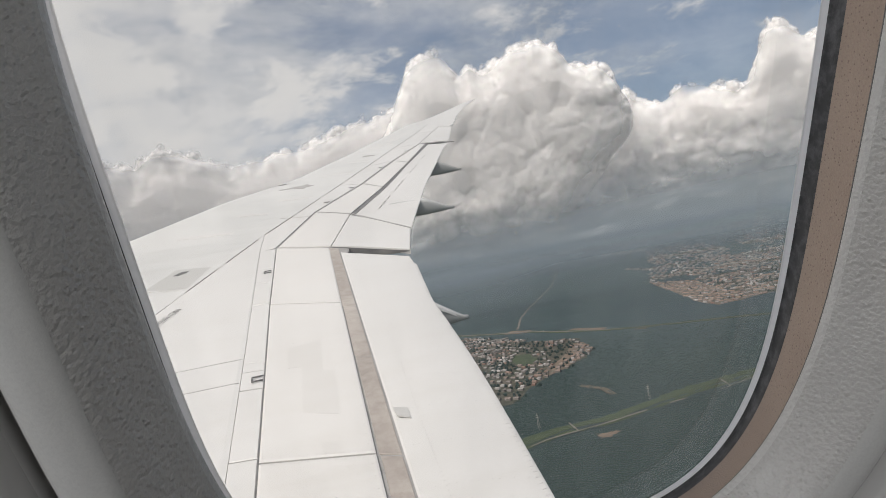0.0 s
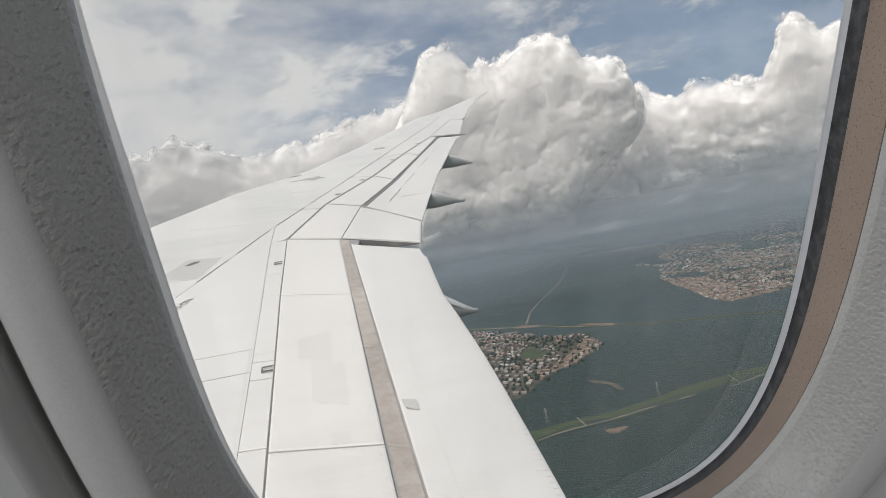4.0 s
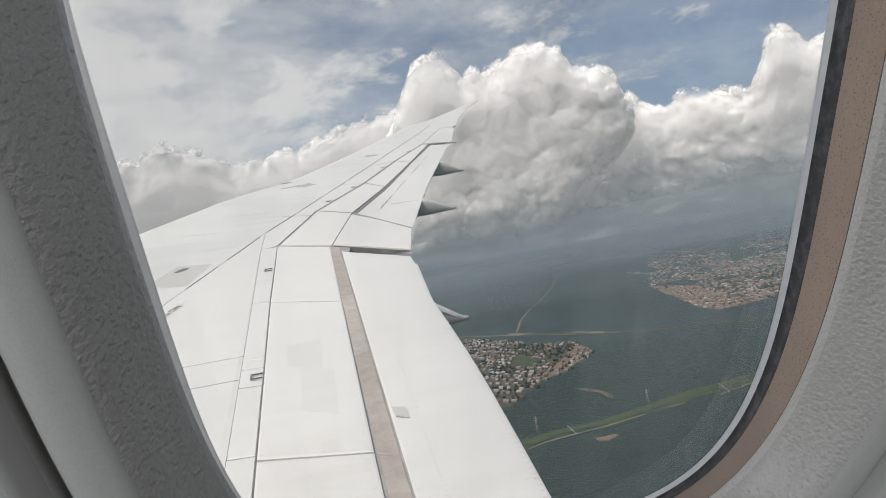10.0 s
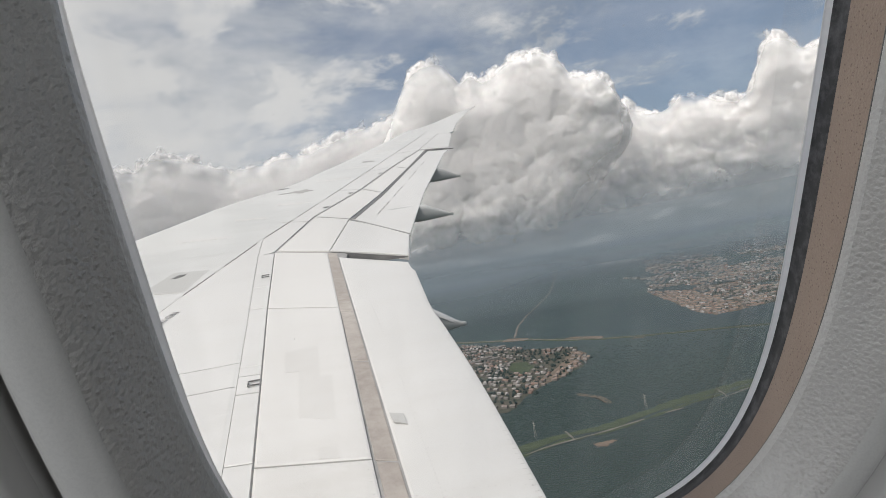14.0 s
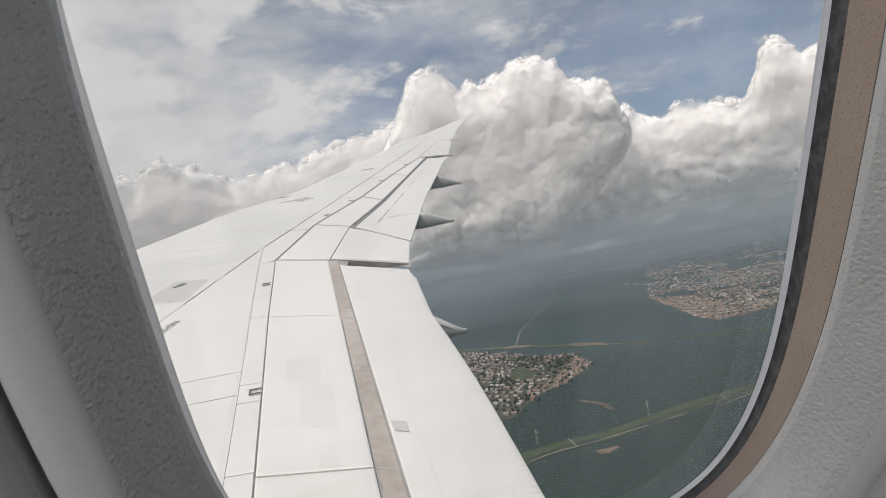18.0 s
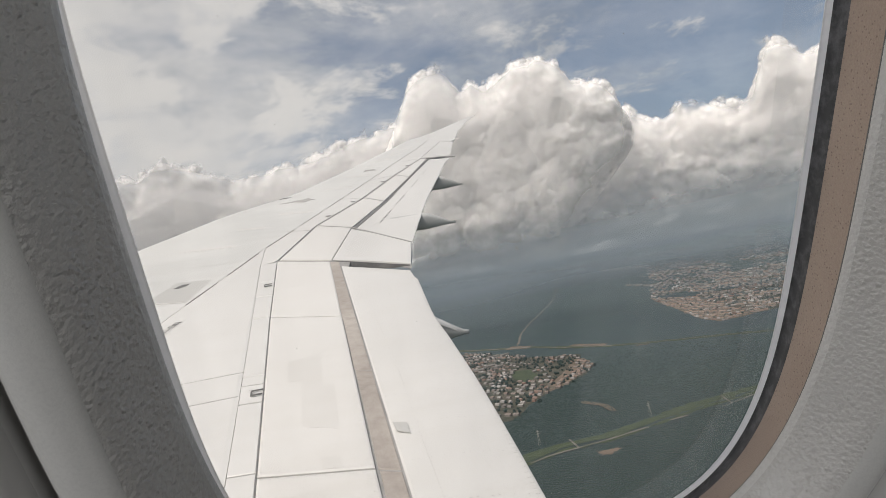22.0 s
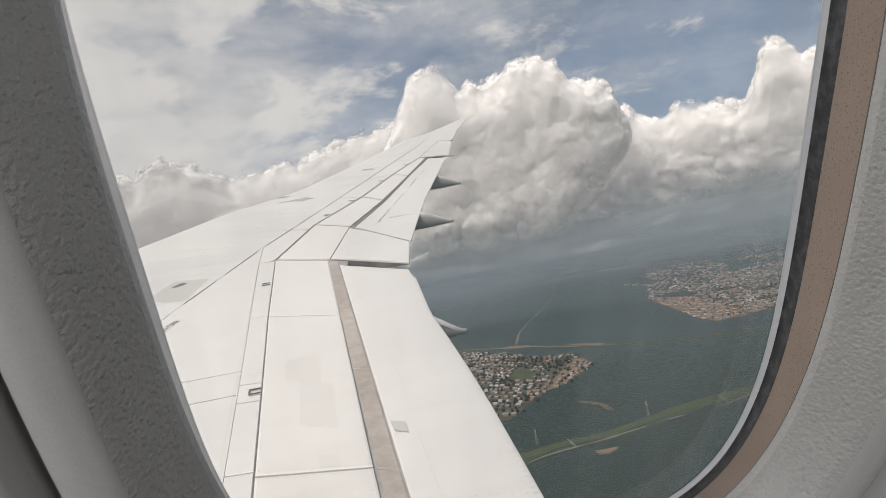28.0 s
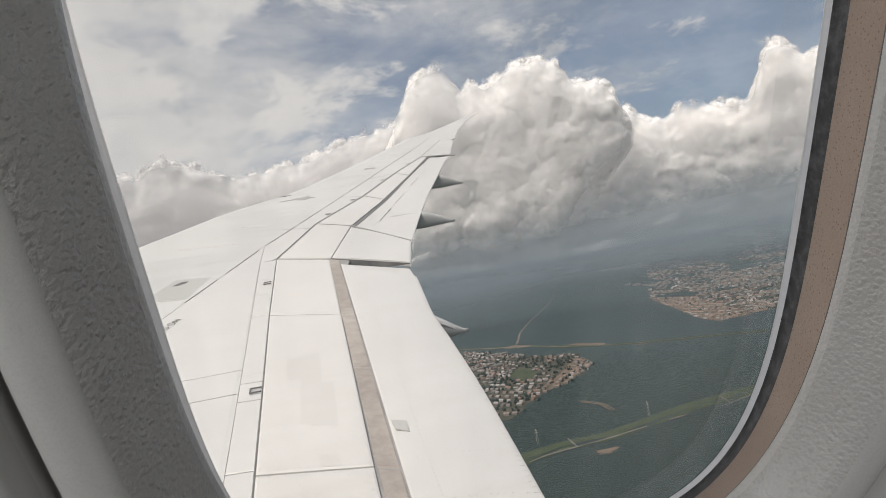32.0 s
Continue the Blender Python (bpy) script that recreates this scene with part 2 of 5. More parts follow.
sx = m.node("ShaderNodeMixShader", Fac=0.5)
m.link(m.b.outputs[0], sx.inputs[1])
m.link(st.outputs[0], sx.inputs[2])
m.link(sx.outputs[0], m.t.nodes["Material Output"].inputs["Surface"])
SEAL_GREY = m.m
m = Mat("cabin_panel", (0.5, 0.49, 0.47), 0.6)
m.color(m.ramp(m.noise(3, 4), [(0.3, (0.31, 0.305, 0.295)), (0.7, (0.37, 0.365, 0.35))]))
CABIN = m.m

m = Mat("dust_grey", (0.2, 0.2, 0.2), 0.9)
m.color(m.ramp(m.noise(60, 2), [(0.4, (0.20, 0.20, 0.20)), (0.6, (0.45, 0.45, 0.45))]))
DUST = m.m

# cabin window acrylic: clear, a little gloss, a thin film of dust, faint smears and painted reflections
m = Mat("acrylic_pane")
tr = m.node("ShaderNodeBsdfTransparent")
gl = m.node("ShaderNodeBsdfGlossy", Roughness=0.02)
di = m.node("ShaderNodeBsdfDiffuse")
di.inputs["Color"].default_value = (0.75, 0.78, 0.80, 1)
fr = m.node("ShaderNodeFresnel", IOR=1.25)
dust = m.node("ShaderNodeMapRange")
dust.inputs["From Min"].default_value, dust.inputs["From Max"].default_value = 0.42, 0.74
dust.inputs["To Min"].default_value, dust.inputs["To Max"].default_value = 0.022, 0.13
# stretched upright, so the dust also imitates pale reflected streaks
m.link(m.noise(11, 4, 0.55, (2.2, 1, 0.22)), dust.inputs["Value"])
s1 = m.node("ShaderNodeMixShader")
s2 = m.node("ShaderNodeMixShader")
m.link(dust.outputs[0], s1.inputs["Fac"])
m.link(tr.outputs[0], s1.inputs[1])
m.link(di.outputs[0], s1.inputs[2])
m.link(fr.outputs[0], s2.inputs["Fac"])
m.link(s1.outputs[0], s2.inputs[1])
m.link(gl.outputs[0], s2.inputs[2])
m.link(s2.outputs[0], m.t.nodes["Material Output"].inputs["Surface"])
PANE = m.m
# pale and dark copies of the pane that paint reflections near its rim
REFLECTION = PANE.copy()
REFLECTION.name = "edge_film"
fm = next(n for n in REFLECTION.node_tree.nodes if n.bl_idname == "ShaderNodeMapRange")
fm.inputs["To Min"].default_value, fm.inputs["To Max"].default_value = 0.06, 0.09
EDGE = REFLECTION.copy()
EDGE.name = "pane_edge_line"
em = next(n for n in EDGE.node_tree.nodes if n.bl_idname == "ShaderNodeMapRange")
em.inputs["To Min"].default_value, em.inputs["To Max"].default_value = 0.09, 0.20
next(n for n in EDGE.node_tree.nodes if n.bl_idname == "ShaderNodeBsdfDiffuse").inputs["Color"].default_value = (0.02, 0.025, 0.025, 1)

# cumulus: bright droplets that pass light on, thin and torn where the density falls
m = Mat("cumulus_white", (0.9, 0.9, 0.9), 1.0)
dif = m.b
dif.subsurface_method = "BURLEY"
dif.inputs["Base Color"].default_value = (0.93, 0.905, 0.885, 1)
dif.inputs["Subsurface Weight"].default_value = 1.0
dif.inputs["Subsurface Radius"].default_value = (1.0, 0.97, 0.94)
dif.inputs["Subsurface Scale"].default_value = 48.0
dif.inputs["Specular IOR Level"].default_value = 0.0
trl = m.node("ShaderNodeBsdfTranslucent")
trl.inputs["Color"].default_value = (0.86, 0.85, 0.85, 1)
mx = m.node("ShaderNodeMixShader", Fac=0.32)
m.link(dif.outputs[0], mx.inputs[1])
m.link(trl.outputs[0], mx.inputs[2])
dn = m.node("ShaderNodeAttribute")
dn.attribute_name = "billow"
wisp = m.node("ShaderNodeMath")
wisp.operation = "MULTIPLY_ADD"
wisp.inputs[1].default_value, wisp.inputs[2].default_value = 0.6, -0.33
m.link(m.noise(0.012, 8, 0.62), wisp.inputs[0])
sm = m.node("ShaderNodeMath")
sm.operation = "ADD"
m.link(dn.outputs["Fac"], sm.inputs[0])
m.link(wisp.outputs[0], sm.inputs[1])
fade = m.node("ShaderNodeMapRange")
fade.interpolation_type = "SMOOTHSTEP"
fade.inputs["From Min"].default_value, fade.inputs["From Max"].default_value = 0.02, 0.52
m.link(sm.outputs[0], fade.inputs["Value"])
ctr = m.node("ShaderNodeBsdfTransparent")
cmx = m.node("ShaderNodeMixShader")
m.link(fade.outputs[0], cmx.inputs["Fac"])
m.link(ctr.outputs[0], cmx.inputs[1])
m.link(mx.outputs[0], cmx.inputs[2])
m.link(cmx.outputs[0], m.t.nodes["Material Output"].inputs["Surface"])
CLOUD = m.m

# the same droplets, thinner: a soft outer veil
VEIL = CLOUD.copy()
VEIL.name = "cumulus_veil"
vn = next(n for n in VEIL.node_tree.nodes if n.bl_idname == "ShaderNodeMapRange")
vn.inputs["From Min"].default_value, vn.inputs["From Max"].default_value, vn.inputs["To Max"].default_value = -0.1, 2.6, 0.6

# haze painted as a thin blue-grey scattering veil
m = Mat("painted_haze")
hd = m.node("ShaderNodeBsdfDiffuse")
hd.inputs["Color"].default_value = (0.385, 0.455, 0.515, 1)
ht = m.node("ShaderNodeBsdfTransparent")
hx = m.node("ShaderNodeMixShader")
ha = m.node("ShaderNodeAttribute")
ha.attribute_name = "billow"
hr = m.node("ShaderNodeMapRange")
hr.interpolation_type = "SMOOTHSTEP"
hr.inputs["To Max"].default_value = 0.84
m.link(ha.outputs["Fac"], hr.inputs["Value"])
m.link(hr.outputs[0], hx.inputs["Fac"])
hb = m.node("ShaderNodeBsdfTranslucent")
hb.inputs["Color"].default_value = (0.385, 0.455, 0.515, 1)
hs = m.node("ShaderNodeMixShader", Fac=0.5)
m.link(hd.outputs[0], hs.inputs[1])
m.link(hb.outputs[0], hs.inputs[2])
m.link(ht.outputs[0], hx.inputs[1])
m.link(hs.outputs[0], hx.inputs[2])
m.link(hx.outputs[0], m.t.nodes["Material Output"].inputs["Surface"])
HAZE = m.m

# forest seen from the air
m = Mat("forest_canopy", (0.05, 0.07, 0.04), 0.8)
base = m.ramp(m.noise(0.0016, 5, 0.6), [(0.32, (0.010, 0.024, 0.022)), (0.5, (0.013, 0.030, 0.026)), (0.7, (0.020, 0.039, 0.031))])
mid = m.ramp(m.noise(0.012, 6, 0.65), [(0.3, (0.55, 0.6, 0.62)), (0.68, (1.3, 1.26, 1.15))])
tree = m.ramp(m.noise(0.085, 6, 0.75), [(0.3, (0.42, 0.46, 0.48)), (0.7, (1.5, 1.46, 1.36))])
m.color(m.mix(1.0, m.mix(1.0, base, mid, "MULTIPLY"), tree, "MULTIPLY"))
# bluish sheen paints haze that grows towards the horizon
m.b.inputs["Sheen Weight"].default_value = 0.22
m.b.inputs["Sheen Roughness"].default_value = 0.3
m.b.inputs["Sheen Tint"].default_value = (0.56, 0.76, 1.0, 1)
FOREST = m.m


def earth(name, a, b, scale):
    m = Mat(name, a, 0.9)
    m.color(m.mix(1.0, m.ramp(m.noise(scale, 5, 0.65), [(0.35, b), (0.65, a)]),
                  m.ramp(m.noise(scale * 9, 3), [(0.3, (0.8, 0.8, 0.8)), (0.6, (1, 1, 1))]), "MULTIPLY"))
    return m.m


VERGE = earth("grass_verge", (0.060, 0.079, 0.038), (0.036, 0.055, 0.030), 0.03)
ROAD = earth("pale_road", (0.22, 0.20, 0.175), (0.13, 0.12, 0.105), 0.05)
EARTH = earth("bare_laterite", (0.20, 0.145, 0.11), (0.10, 0.09, 0.068), 0.012)
TOWNLAND = earth("town_land", (0.105, 0.088, 0.068), (0.022, 0.038, 0.025), 0.02)
WALLS = earth("house_wall_paint", (0.215, 0.20, 0.185), (0.16, 0.15, 0.135), 0.2)


def roofing(name, stops):
    m = Mat(name, stops[0][1], 0.75)
    oi = m.node("ShaderNodeObjectInfo")
    m.color(m.mix(1.0, m.ramp(oi.outputs["Random"], stops), m.ramp(m.noise(0.5, 4), [(0.3, (0.75, 0.75, 0.75)), (0.6, (1, 1, 1))]), "MULTIPLY"))
    return m.m


ROOF = roofing("mixed_roof_tiles", [(0.0, (0.18, 0.125, 0.10)), (0.3, (0.22, 0.17, 0.145)), (0.55, (0.215, 0.195, 0.18)), (0.8, (0.32, 0.305, 0.285)), (1.0, (0.17, 0.155, 0.145))])
m = Mat("far_roof_tiles", (0.25, 0.2, 0.17), 0.8)
m.color(m.ramp(m.node("ShaderNodeNewGeometry").outputs["Random Per Island"], [(0.0, (0.16, 0.10, 0.08)), (0.25, (0.25, 0.18, 0.15)), (0.5, (0.20, 0.18, 0.17)), (0.75, (0.31, 0.29, 0.275)), (0.92, (0.40, 0.385, 0.37)), (1.0, (0.13, 0.12, 0.115))]))
FAR_ROOF = m.m
NEW_ROOF = roofing("new_orange_roof_tiles", [(0.0, (0.22, 0.145, 0.105)), (0.5, (0.27, 0.19, 0.145)), (1.0, (0.32, 0.245, 0.195))])

# ---- building helpers ----


def thing(name, label, category, kind="", group="", m=None):
    ob = new(name)
    ob.empty_display_size = 0.1
    ob.matrix_world = AIRCRAFT if m is None else m
    return tagged(ob, label, category, group, kind)


def mesh_of(name, verts, faces, mat, smooth=False):
    me = bpy.data.meshes.new(name)
    me.from_pydata([tuple(v) for v in verts], [], faces)
    me.materials.append(mat)
    if smooth:
        me.polygons.foreach_set("use_smooth", [True] * len(me.polygons))
    me.update()
    return me


def part(name, verts, faces, mat, parent, label="", smooth=False):
    ob = new(name, mesh_of(name, verts, faces, mat, smooth))
    ob.parent = parent
    if label:
        tagged(ob, label)
    return ob


def along(line, n):
    """n points evenly spaced along a polyline of (x, y)."""
    p = np.array(line, float)
    d = np.r_[0, np.cumsum(np.linalg.norm(np.diff(p, axis=0), axis=1))]
    s = np.linspace(0, d[-1], n)
    return np.stack([np.interp(s, d, p[:, k]) for k in range(2)], 1)


def wing_z(y):
    """Height of the wing's upper surface over the span: dihedral and flex."""
    return -2 + 0.0484 * y + 0.00076 * y * y


def plate(name, edge_a, edge_b, mat, parent, dz=0.0, dz_b=None, thick=0.05, n=14, k=6, label="", chamfer=0.004, crown=0.0):
    """A skin panel between two spanwise edges, following the wing's surface, with soft edges and thickness."""
    a, b = along(edge_a, n), along(edge_b, n)
    dz_b = dz if dz_b is None else dz_b
    us = np.r_[0, np.linspace(0.006, 0.994, n - 2), 1] * (n - 1)
    ks = np.r_[0, np.linspace(0.02, 0.98, k - 2), 1]
    top, bottom = [], []
    for i, u in enumerate(us):
        f = min(int(u), n - 2)
        pa, pb = a[f] + (a[f + 1] - a[f]) * (u - f), b[f] + (b[f + 1] - b[f]) * (u - f)
        for j, v in enumerate(ks):
            x, y = pa + (pb - pa) * v
            edge = i in (0, n - 1) or j in (0, k - 1)
            z = wing_z(y) + dz + (dz_b - dz) * v + crown * 4 * v * (1 - v)
            top.append((x, y, z - (chamfer if edge else 0)))
            bottom.append((x, y, z - thick))
    q = len(top)
    faces = []
    for i in range(n - 1):
        for j in range(k - 1):
            c = i * k + j
            faces.append((c, c + 1, c + k + 1, c + k))
            faces.append((q + c, q + c + k, q + c + k + 1, q + c + 1))
    rim = [i * k for i in range(n)] + [(n - 1) * k + j for j in range(1, k)] + [i * k + k - 1 for i in range(n - 2, -1, -1)] + [j for j in range(k - 2, 0, -1)]
    for c, d in zip(rim, rim[1:] + rim[:1]):
        faces.append((c, d, q + d, q + c))
    ob = part(name, top + bottom, faces, mat, parent, label)
    bm = bmesh.new()
    bm.from_mesh(ob.data)
    bmesh.ops.recalc_face_normals(bm, faces=bm.faces)
    bm.to_mesh(ob.data)
    bm.free()
    return ob


# ---- cabin window: rings are (depth, centre x, centre s, half width, half height, squareness) ----
LEAN, TWIST = radians(12.26), 0.0211
LIP = (0.2000, 0.0800, -0.0320, 0.1351, 0.1953, 3.05)
SEAL = (0.2339, 0.0781, -0.0337, 0.1392, 0.2032, 3.75)


def ring(depth, grow=0.0, n=160, blend=None):
    f = (depth - LIP[0]) / (SEAL[0] - LIP[0]) if blend is None else blend
    f = max(0.0, min(1.0, f))
    cx, cs, a, b, e = (LIP[i] + (SEAL[i] - LIP[i]) * f for i in range(1, 6))
    pts = []
    for i in range(n):
        t = 2 * math.pi * i / n
        c, s = math.cos(t), math.sin(t)
        x = (a + grow) * math.copysign(abs(c) ** (2 / e), c)
        h = (b + grow) * math.copysign(abs(s) ** (2 / e), s)
        x, h = x * math.cos(TWIST) - h * math.sin(TWIST) + cx, x * math.sin(TWIST) + h * math.cos(TWIST) + cs
        z = h * math.cos(LEAN)
        pts.append((x, depth - math.tan(LEAN) * z, z))
    return pts


def loft(name, profile, mat, parent, label="", smooth=True, n=160):
    """A band round the window through rings of (depth, outward growth)."""
    verts, faces = [], []
    for depth, grow in profile:
        verts += ring(depth, grow, n)
    for r in range(len(profile) - 1):
        for i in range(n):
            j = (i + 1) % n
            faces.append((r * n + i, r * n + j, r * n + n + j, r * n + n + i))
    return part(name, verts, faces, mat, parent, label, smooth)


window = thing("window_1", "oval aircraft cabin window with grey embossed surround and clear pane", "window", "structure")
loft("lip", [(0.2012, 0.0012), (0.2007, 0.0004), (0.2000, 0.0), (0.1990, 0.0001), (0.1974, 0.0005), (0.1964, 0.0008)], LIP_LIT, window, "rounded lip of the surround, painted paler as if catching window light")
loft("lining", [(0.1964, 0.0008), (0.1955, 0.0012), (0.1932, 0.0024), (0.1905, 0.0042), (0.188, 0.0061), (0.183, 0.0087), (0.178, 0.0115), (0.174, 0.0147), (0.1725, 0.0164)], LINING, window, "embossed grey plastic window surround")
loft("bezel", [(0.1727, 0.0162), (0.1716, 0.0172), (0.1706, 0.0200), (0.1697, 0.0235), (0.1694, 0.0260), (0.1698, 0.0288), (0.1710, 0.0314), (0.1732, 0.0337), (0.1765, 0.0352)], BEZEL, window, "smooth pale grey bezel round the surround")
loft("lip_seam", [(0.2014, 0.0020), (0.2013, 0.0009), (0.2019, 0.0009), (0.2020, 0.0020)], COVE, window, "thin dark seam along the surround's edge")
loft("reveal", [(0.2004, 0.0012), (0.207, 0.0016), (0.215, 0.0023), (0.2230, 0.0030), (0.2238, 0.0038)], TAN, window, "tan speckled inner reveal")
loft("gasket", [(0.2234, 0.0037), (0.2242, 0.0033), (0.2270, 0.0037), (0.2312, 0.0041), (0.2325, 0.0039), (0.2329, 0.0033)], RUBBER, window, "worn black rubber gasket")
loft("seal_ring", [(0.2328, 0.0034), (0.2331, 0.0025), (0.2334, 0.0017), (0.2337, 0.0011)], SEAL_GREY, window, "grey edge seal")
loft("seal_bead", [(0.2336, 0.0012), (0.2337, 0.0008), (0.2339, 0.0005), (0.2341, 0.0004), (0.2344, 0.0007)], SILVER, window, "thin pale bead along the seal")
pane_ring = ring(0.2362, 0.0022)
pane = part("pane", pane_ring, [tuple(range(len(pane_ring)))], PANE, window, "clear acrylic pane with faint dust and painted reflection streaks")
pane.visible_shadow = False
# painted reflection: a pale band along part of the rim
outer_arc, inner_arc = ring(0.2368, 0.0020), ring(0.2368, -0.0165)
arc = list(range(118, 160)) + list(range(0, 32))
verts = []
for i, k in enumerate(arc):
    f = min(1.0, 3.0 * math.sin(math.pi * i / (len(arc) - 1)))
    verts += [outer_arc[k], tuple(o + (p - o) * f for o, p in zip(outer_arc[k], inner_arc[k]))]
reflection_band = part("edge_film", verts, [(2 * i, 2 * i + 2, 2 * i + 3, 2 * i + 1) for i in range(len(arc) - 1)], REFLECTION, window, "pale band painted as a reflection along the pane's edge")
reflection_band.visible_shadow = False
# painted reflection of the outer pane's edge: a thin dark arc
verts, arc = [], list(range(120, 156))
for i, k in enumerate(arc):
    f = min(1.0, 6.0 * (len(arc) - 1 - i) / len(arc), 6.0 * i / len(arc))
    verts += [tuple(o + (p - o) * (0.8 + 0.2 * f) * (1 + (g - 1) * f) for o, p in zip(outer_arc[k], inner_arc[k])) for g in (0.97, 1.06)]
edge_line = part("pane_edge_line", verts, [(2 * i, 2 * i + 2, 2 * i + 3, 2 * i + 1) for i in range(len(arc) - 1)], EDGE, window, "faint dark line painted as the outer pane edge's reflection")
edge_line.visible_shadow = False

wall_ob = thing("wall_outboard", "grey cabin sidewall panel with a window opening", "wall", "structure")


def wall_face(depth, grow, reach):
    n = 160
    inner = ring(depth, grow, n)
    outer = []
    for x, y, z in inner:
        dx, dz = x - 0.08, z + 0.032
        s = min(reach / max(abs(dx), 1e-6), min(reach, 0.47) / max(abs(dz), 1e-6))
        zz = dz * s - 0.032
        outer.append((dx * s + 0.08, depth - math.tan(LEAN) * zz, zz))
    faces = [(i, (i + 1) % n, n + (i + 1) % n, n + i) for i in range(n)]
    return inner + outer, faces


for nm, dep, grow, mat in (("inner_panel", 0.166, 0.0450, CABIN), ("outer_skin", 0.2385, 0.0090, WHITE)):
    v, f = wall_face(dep, grow, 1.35 if nm == "inner_panel" else 0.42)
    part(nm, v, f, mat, wall_ob)
loft("panel_edge", [(0.166, 0.0450), (0.1664, 0.0434), (0.1674, 0.0420), (0.1695, 0.0408), (0.178, 0.0400)], CABIN, wall_ob)
loft("panel_gap", [(0.1760, 0.0350), (0.1795, 0.0376), (0.1760, 0.0404)], CABIN, wall_ob, "dark joint round the surround")


# fuselage barrel round the cabin, with the hole that the window plate fills
FR, FY, FZ = 3.13, -2.80, -0.69
fuselage = thing("fuselage", "white airliner fuselage barrel with the wing at its side", "fuselage", "structure")
verts, faces, cols = [], [], 72
xs = [-12, -9, -6, -3, -1.5, -0.6, -0.24, 0.08, 0.40, 0.76, 1.6, 3, 5, 8]
for x in xs:
    for j in range(cols):
        t = math.radians(12.26) + 2 * math.pi * (j + 0.5) / cols
        verts.append((x, FY + FR * math.cos(t), FZ + FR * math.sin(t)))
for i in range(len(xs) - 1):
    for j in range(cols):
        near_hole = xs[i] > -0.3 and xs[i + 1] < 0.5 and (j == 0 or j > cols - 3)
        if not near_hole:
            faces.append((i * cols + j, i * cols + (j + 1) % cols, (i + 1) * cols + (j + 1) % cols, (i + 1) * cols + j))
part("barrel", verts, faces, WHITE, fuselage, smooth=True)
for i in (0, len(xs) - 1):
    part("end_cap", verts[i * cols:(i + 1) * cols], [tuple(range(cols))], WHITE, fuselage)


def quad(name, pts, mat, label, category):
    ob = tagged(new(name, mesh_of(name, pts, [(0, 1, 2, 3)], mat)), label, category, kind="structure")
    ob.matrix_world = AIRCRAFT
    return ob


HX0, HX1, HY, ZT, ZB = -1.27, 1.43, -1.6, 1.28, -1.38


def side_y(z):
    """Inner face of the curved cabin side at a height."""
    return FY + math.sqrt((FR - 0.085) ** 2 - (z - FZ) ** 2)


YT, YB = side_y(ZT), side_y(ZB)
for nm, z0, z1 in (("upper_panel", 0.438, ZT), ("lower_panel", -0.502, ZB)):
    zs = np.linspace(z0, z1, 9)
    ys = [0.166 - math.tan(LEAN) * z0] + [side_y(z) for z in zs[1:]]
    verts = [(x, y, z) for y, z in zip(ys, zs) for x in (HX0, HX1)]
    part(nm, verts, [(2 * i, 2 * i + 1, 2 * i + 3, 2 * i + 2) for i in range(8)], CABIN, wall_ob, smooth=True)
quad("ceiling", [(HX0, HY, ZT), (HX1, HY, ZT), (HX1, YT, ZT), (HX0, YT, ZT)], CABIN, "plain pale cabin ceiling", "ceiling")
quad("floor", [(HX0, HY, ZB), (HX1, HY, ZB), (HX1, YB, ZB), (HX0, YB, ZB)], COVE, "dark cabin floor", "floor")
quad("wall_inboard", [(HX0, HY, ZB), (HX1, HY, ZB), (HX1, HY, ZT), (HX0, HY, ZT)], CABIN, "plain grey cabin partition", "wall")
quad("wall_forward", [(HX0, HY, ZB), (HX0, YB, ZB), (HX0, YT, ZT), (HX0, HY, ZT)], CABIN, "plain grey cabin partition", "wall")
quad("wall_aft", [(HX1, HY, ZB), (HX1, YB, ZB), (HX1, YT, ZT), (HX1, HY, ZT)], CABIN, "plain grey cabin partition", "wall")

# ---- wing ----
wing = thing("aircraft_wing", "white swept airliner wing with raked tip, spoilers and flaps", "wing")
CREST = [(-8.2, 0.3), (-2.51, 9.96), (-1.18, 12.19), (0.11, 13.56), (1.66, 16.5), (3.81, 20.96)]
SEAM = [(-3.9, 0.3), (-1.42, 6.93), (-0.67, 8.97), (0.58, 11.89), (1.31, 13.61), (2.32, 15.98), (3.38, 18.36), (4.20, 20.40)]
TIP_LE = [(3.81, 20.96), (4.62, 22.00), (6.69, 25.41), (7.79, 27.02)]

# forward skin, rolling down over the leading edge out of sight
cr, se = along(CREST, 40), along(SEAM, 40)
verts, faces = [], []
for c, s in zip(cr, se):
    rowp = []
    fwd = (c - s) / max(np.linalg.norm(c - s), 1e-6)
    for f, drop in ((1.6, 0.75), (1.1, 0.38), (0.6, 0.13), (0.3, 0.035), (0.0, 0.0)):
        p = c + fwd * f * (0.4 + 0.6 * min(1.0, np.linalg.norm(c - s)))
        rowp.append((*p, wing_z(p[1]) - drop))
    for v in (0.2, 0.4, 0.6, 0.8, 0.985, 1.0):
        p = c + (s - c) * v
        rowp.append((*p, wing_z(p[1]) - (0.004 if v == 1 else 0)))
    p = s
    rowp.append((*p, wing_z(p[1]) - 0.06))
    verts += rowp
w = len(rowp)
for i in range(39):
    for j in range(w - 1):
        faces.append((i * w + j, i * w + j + 1, i * w + w + j + 1, i * w + w + j))
part("forward_skin", verts, faces, SKIN, wing, "greyish white forward wing skin", smooth=False)

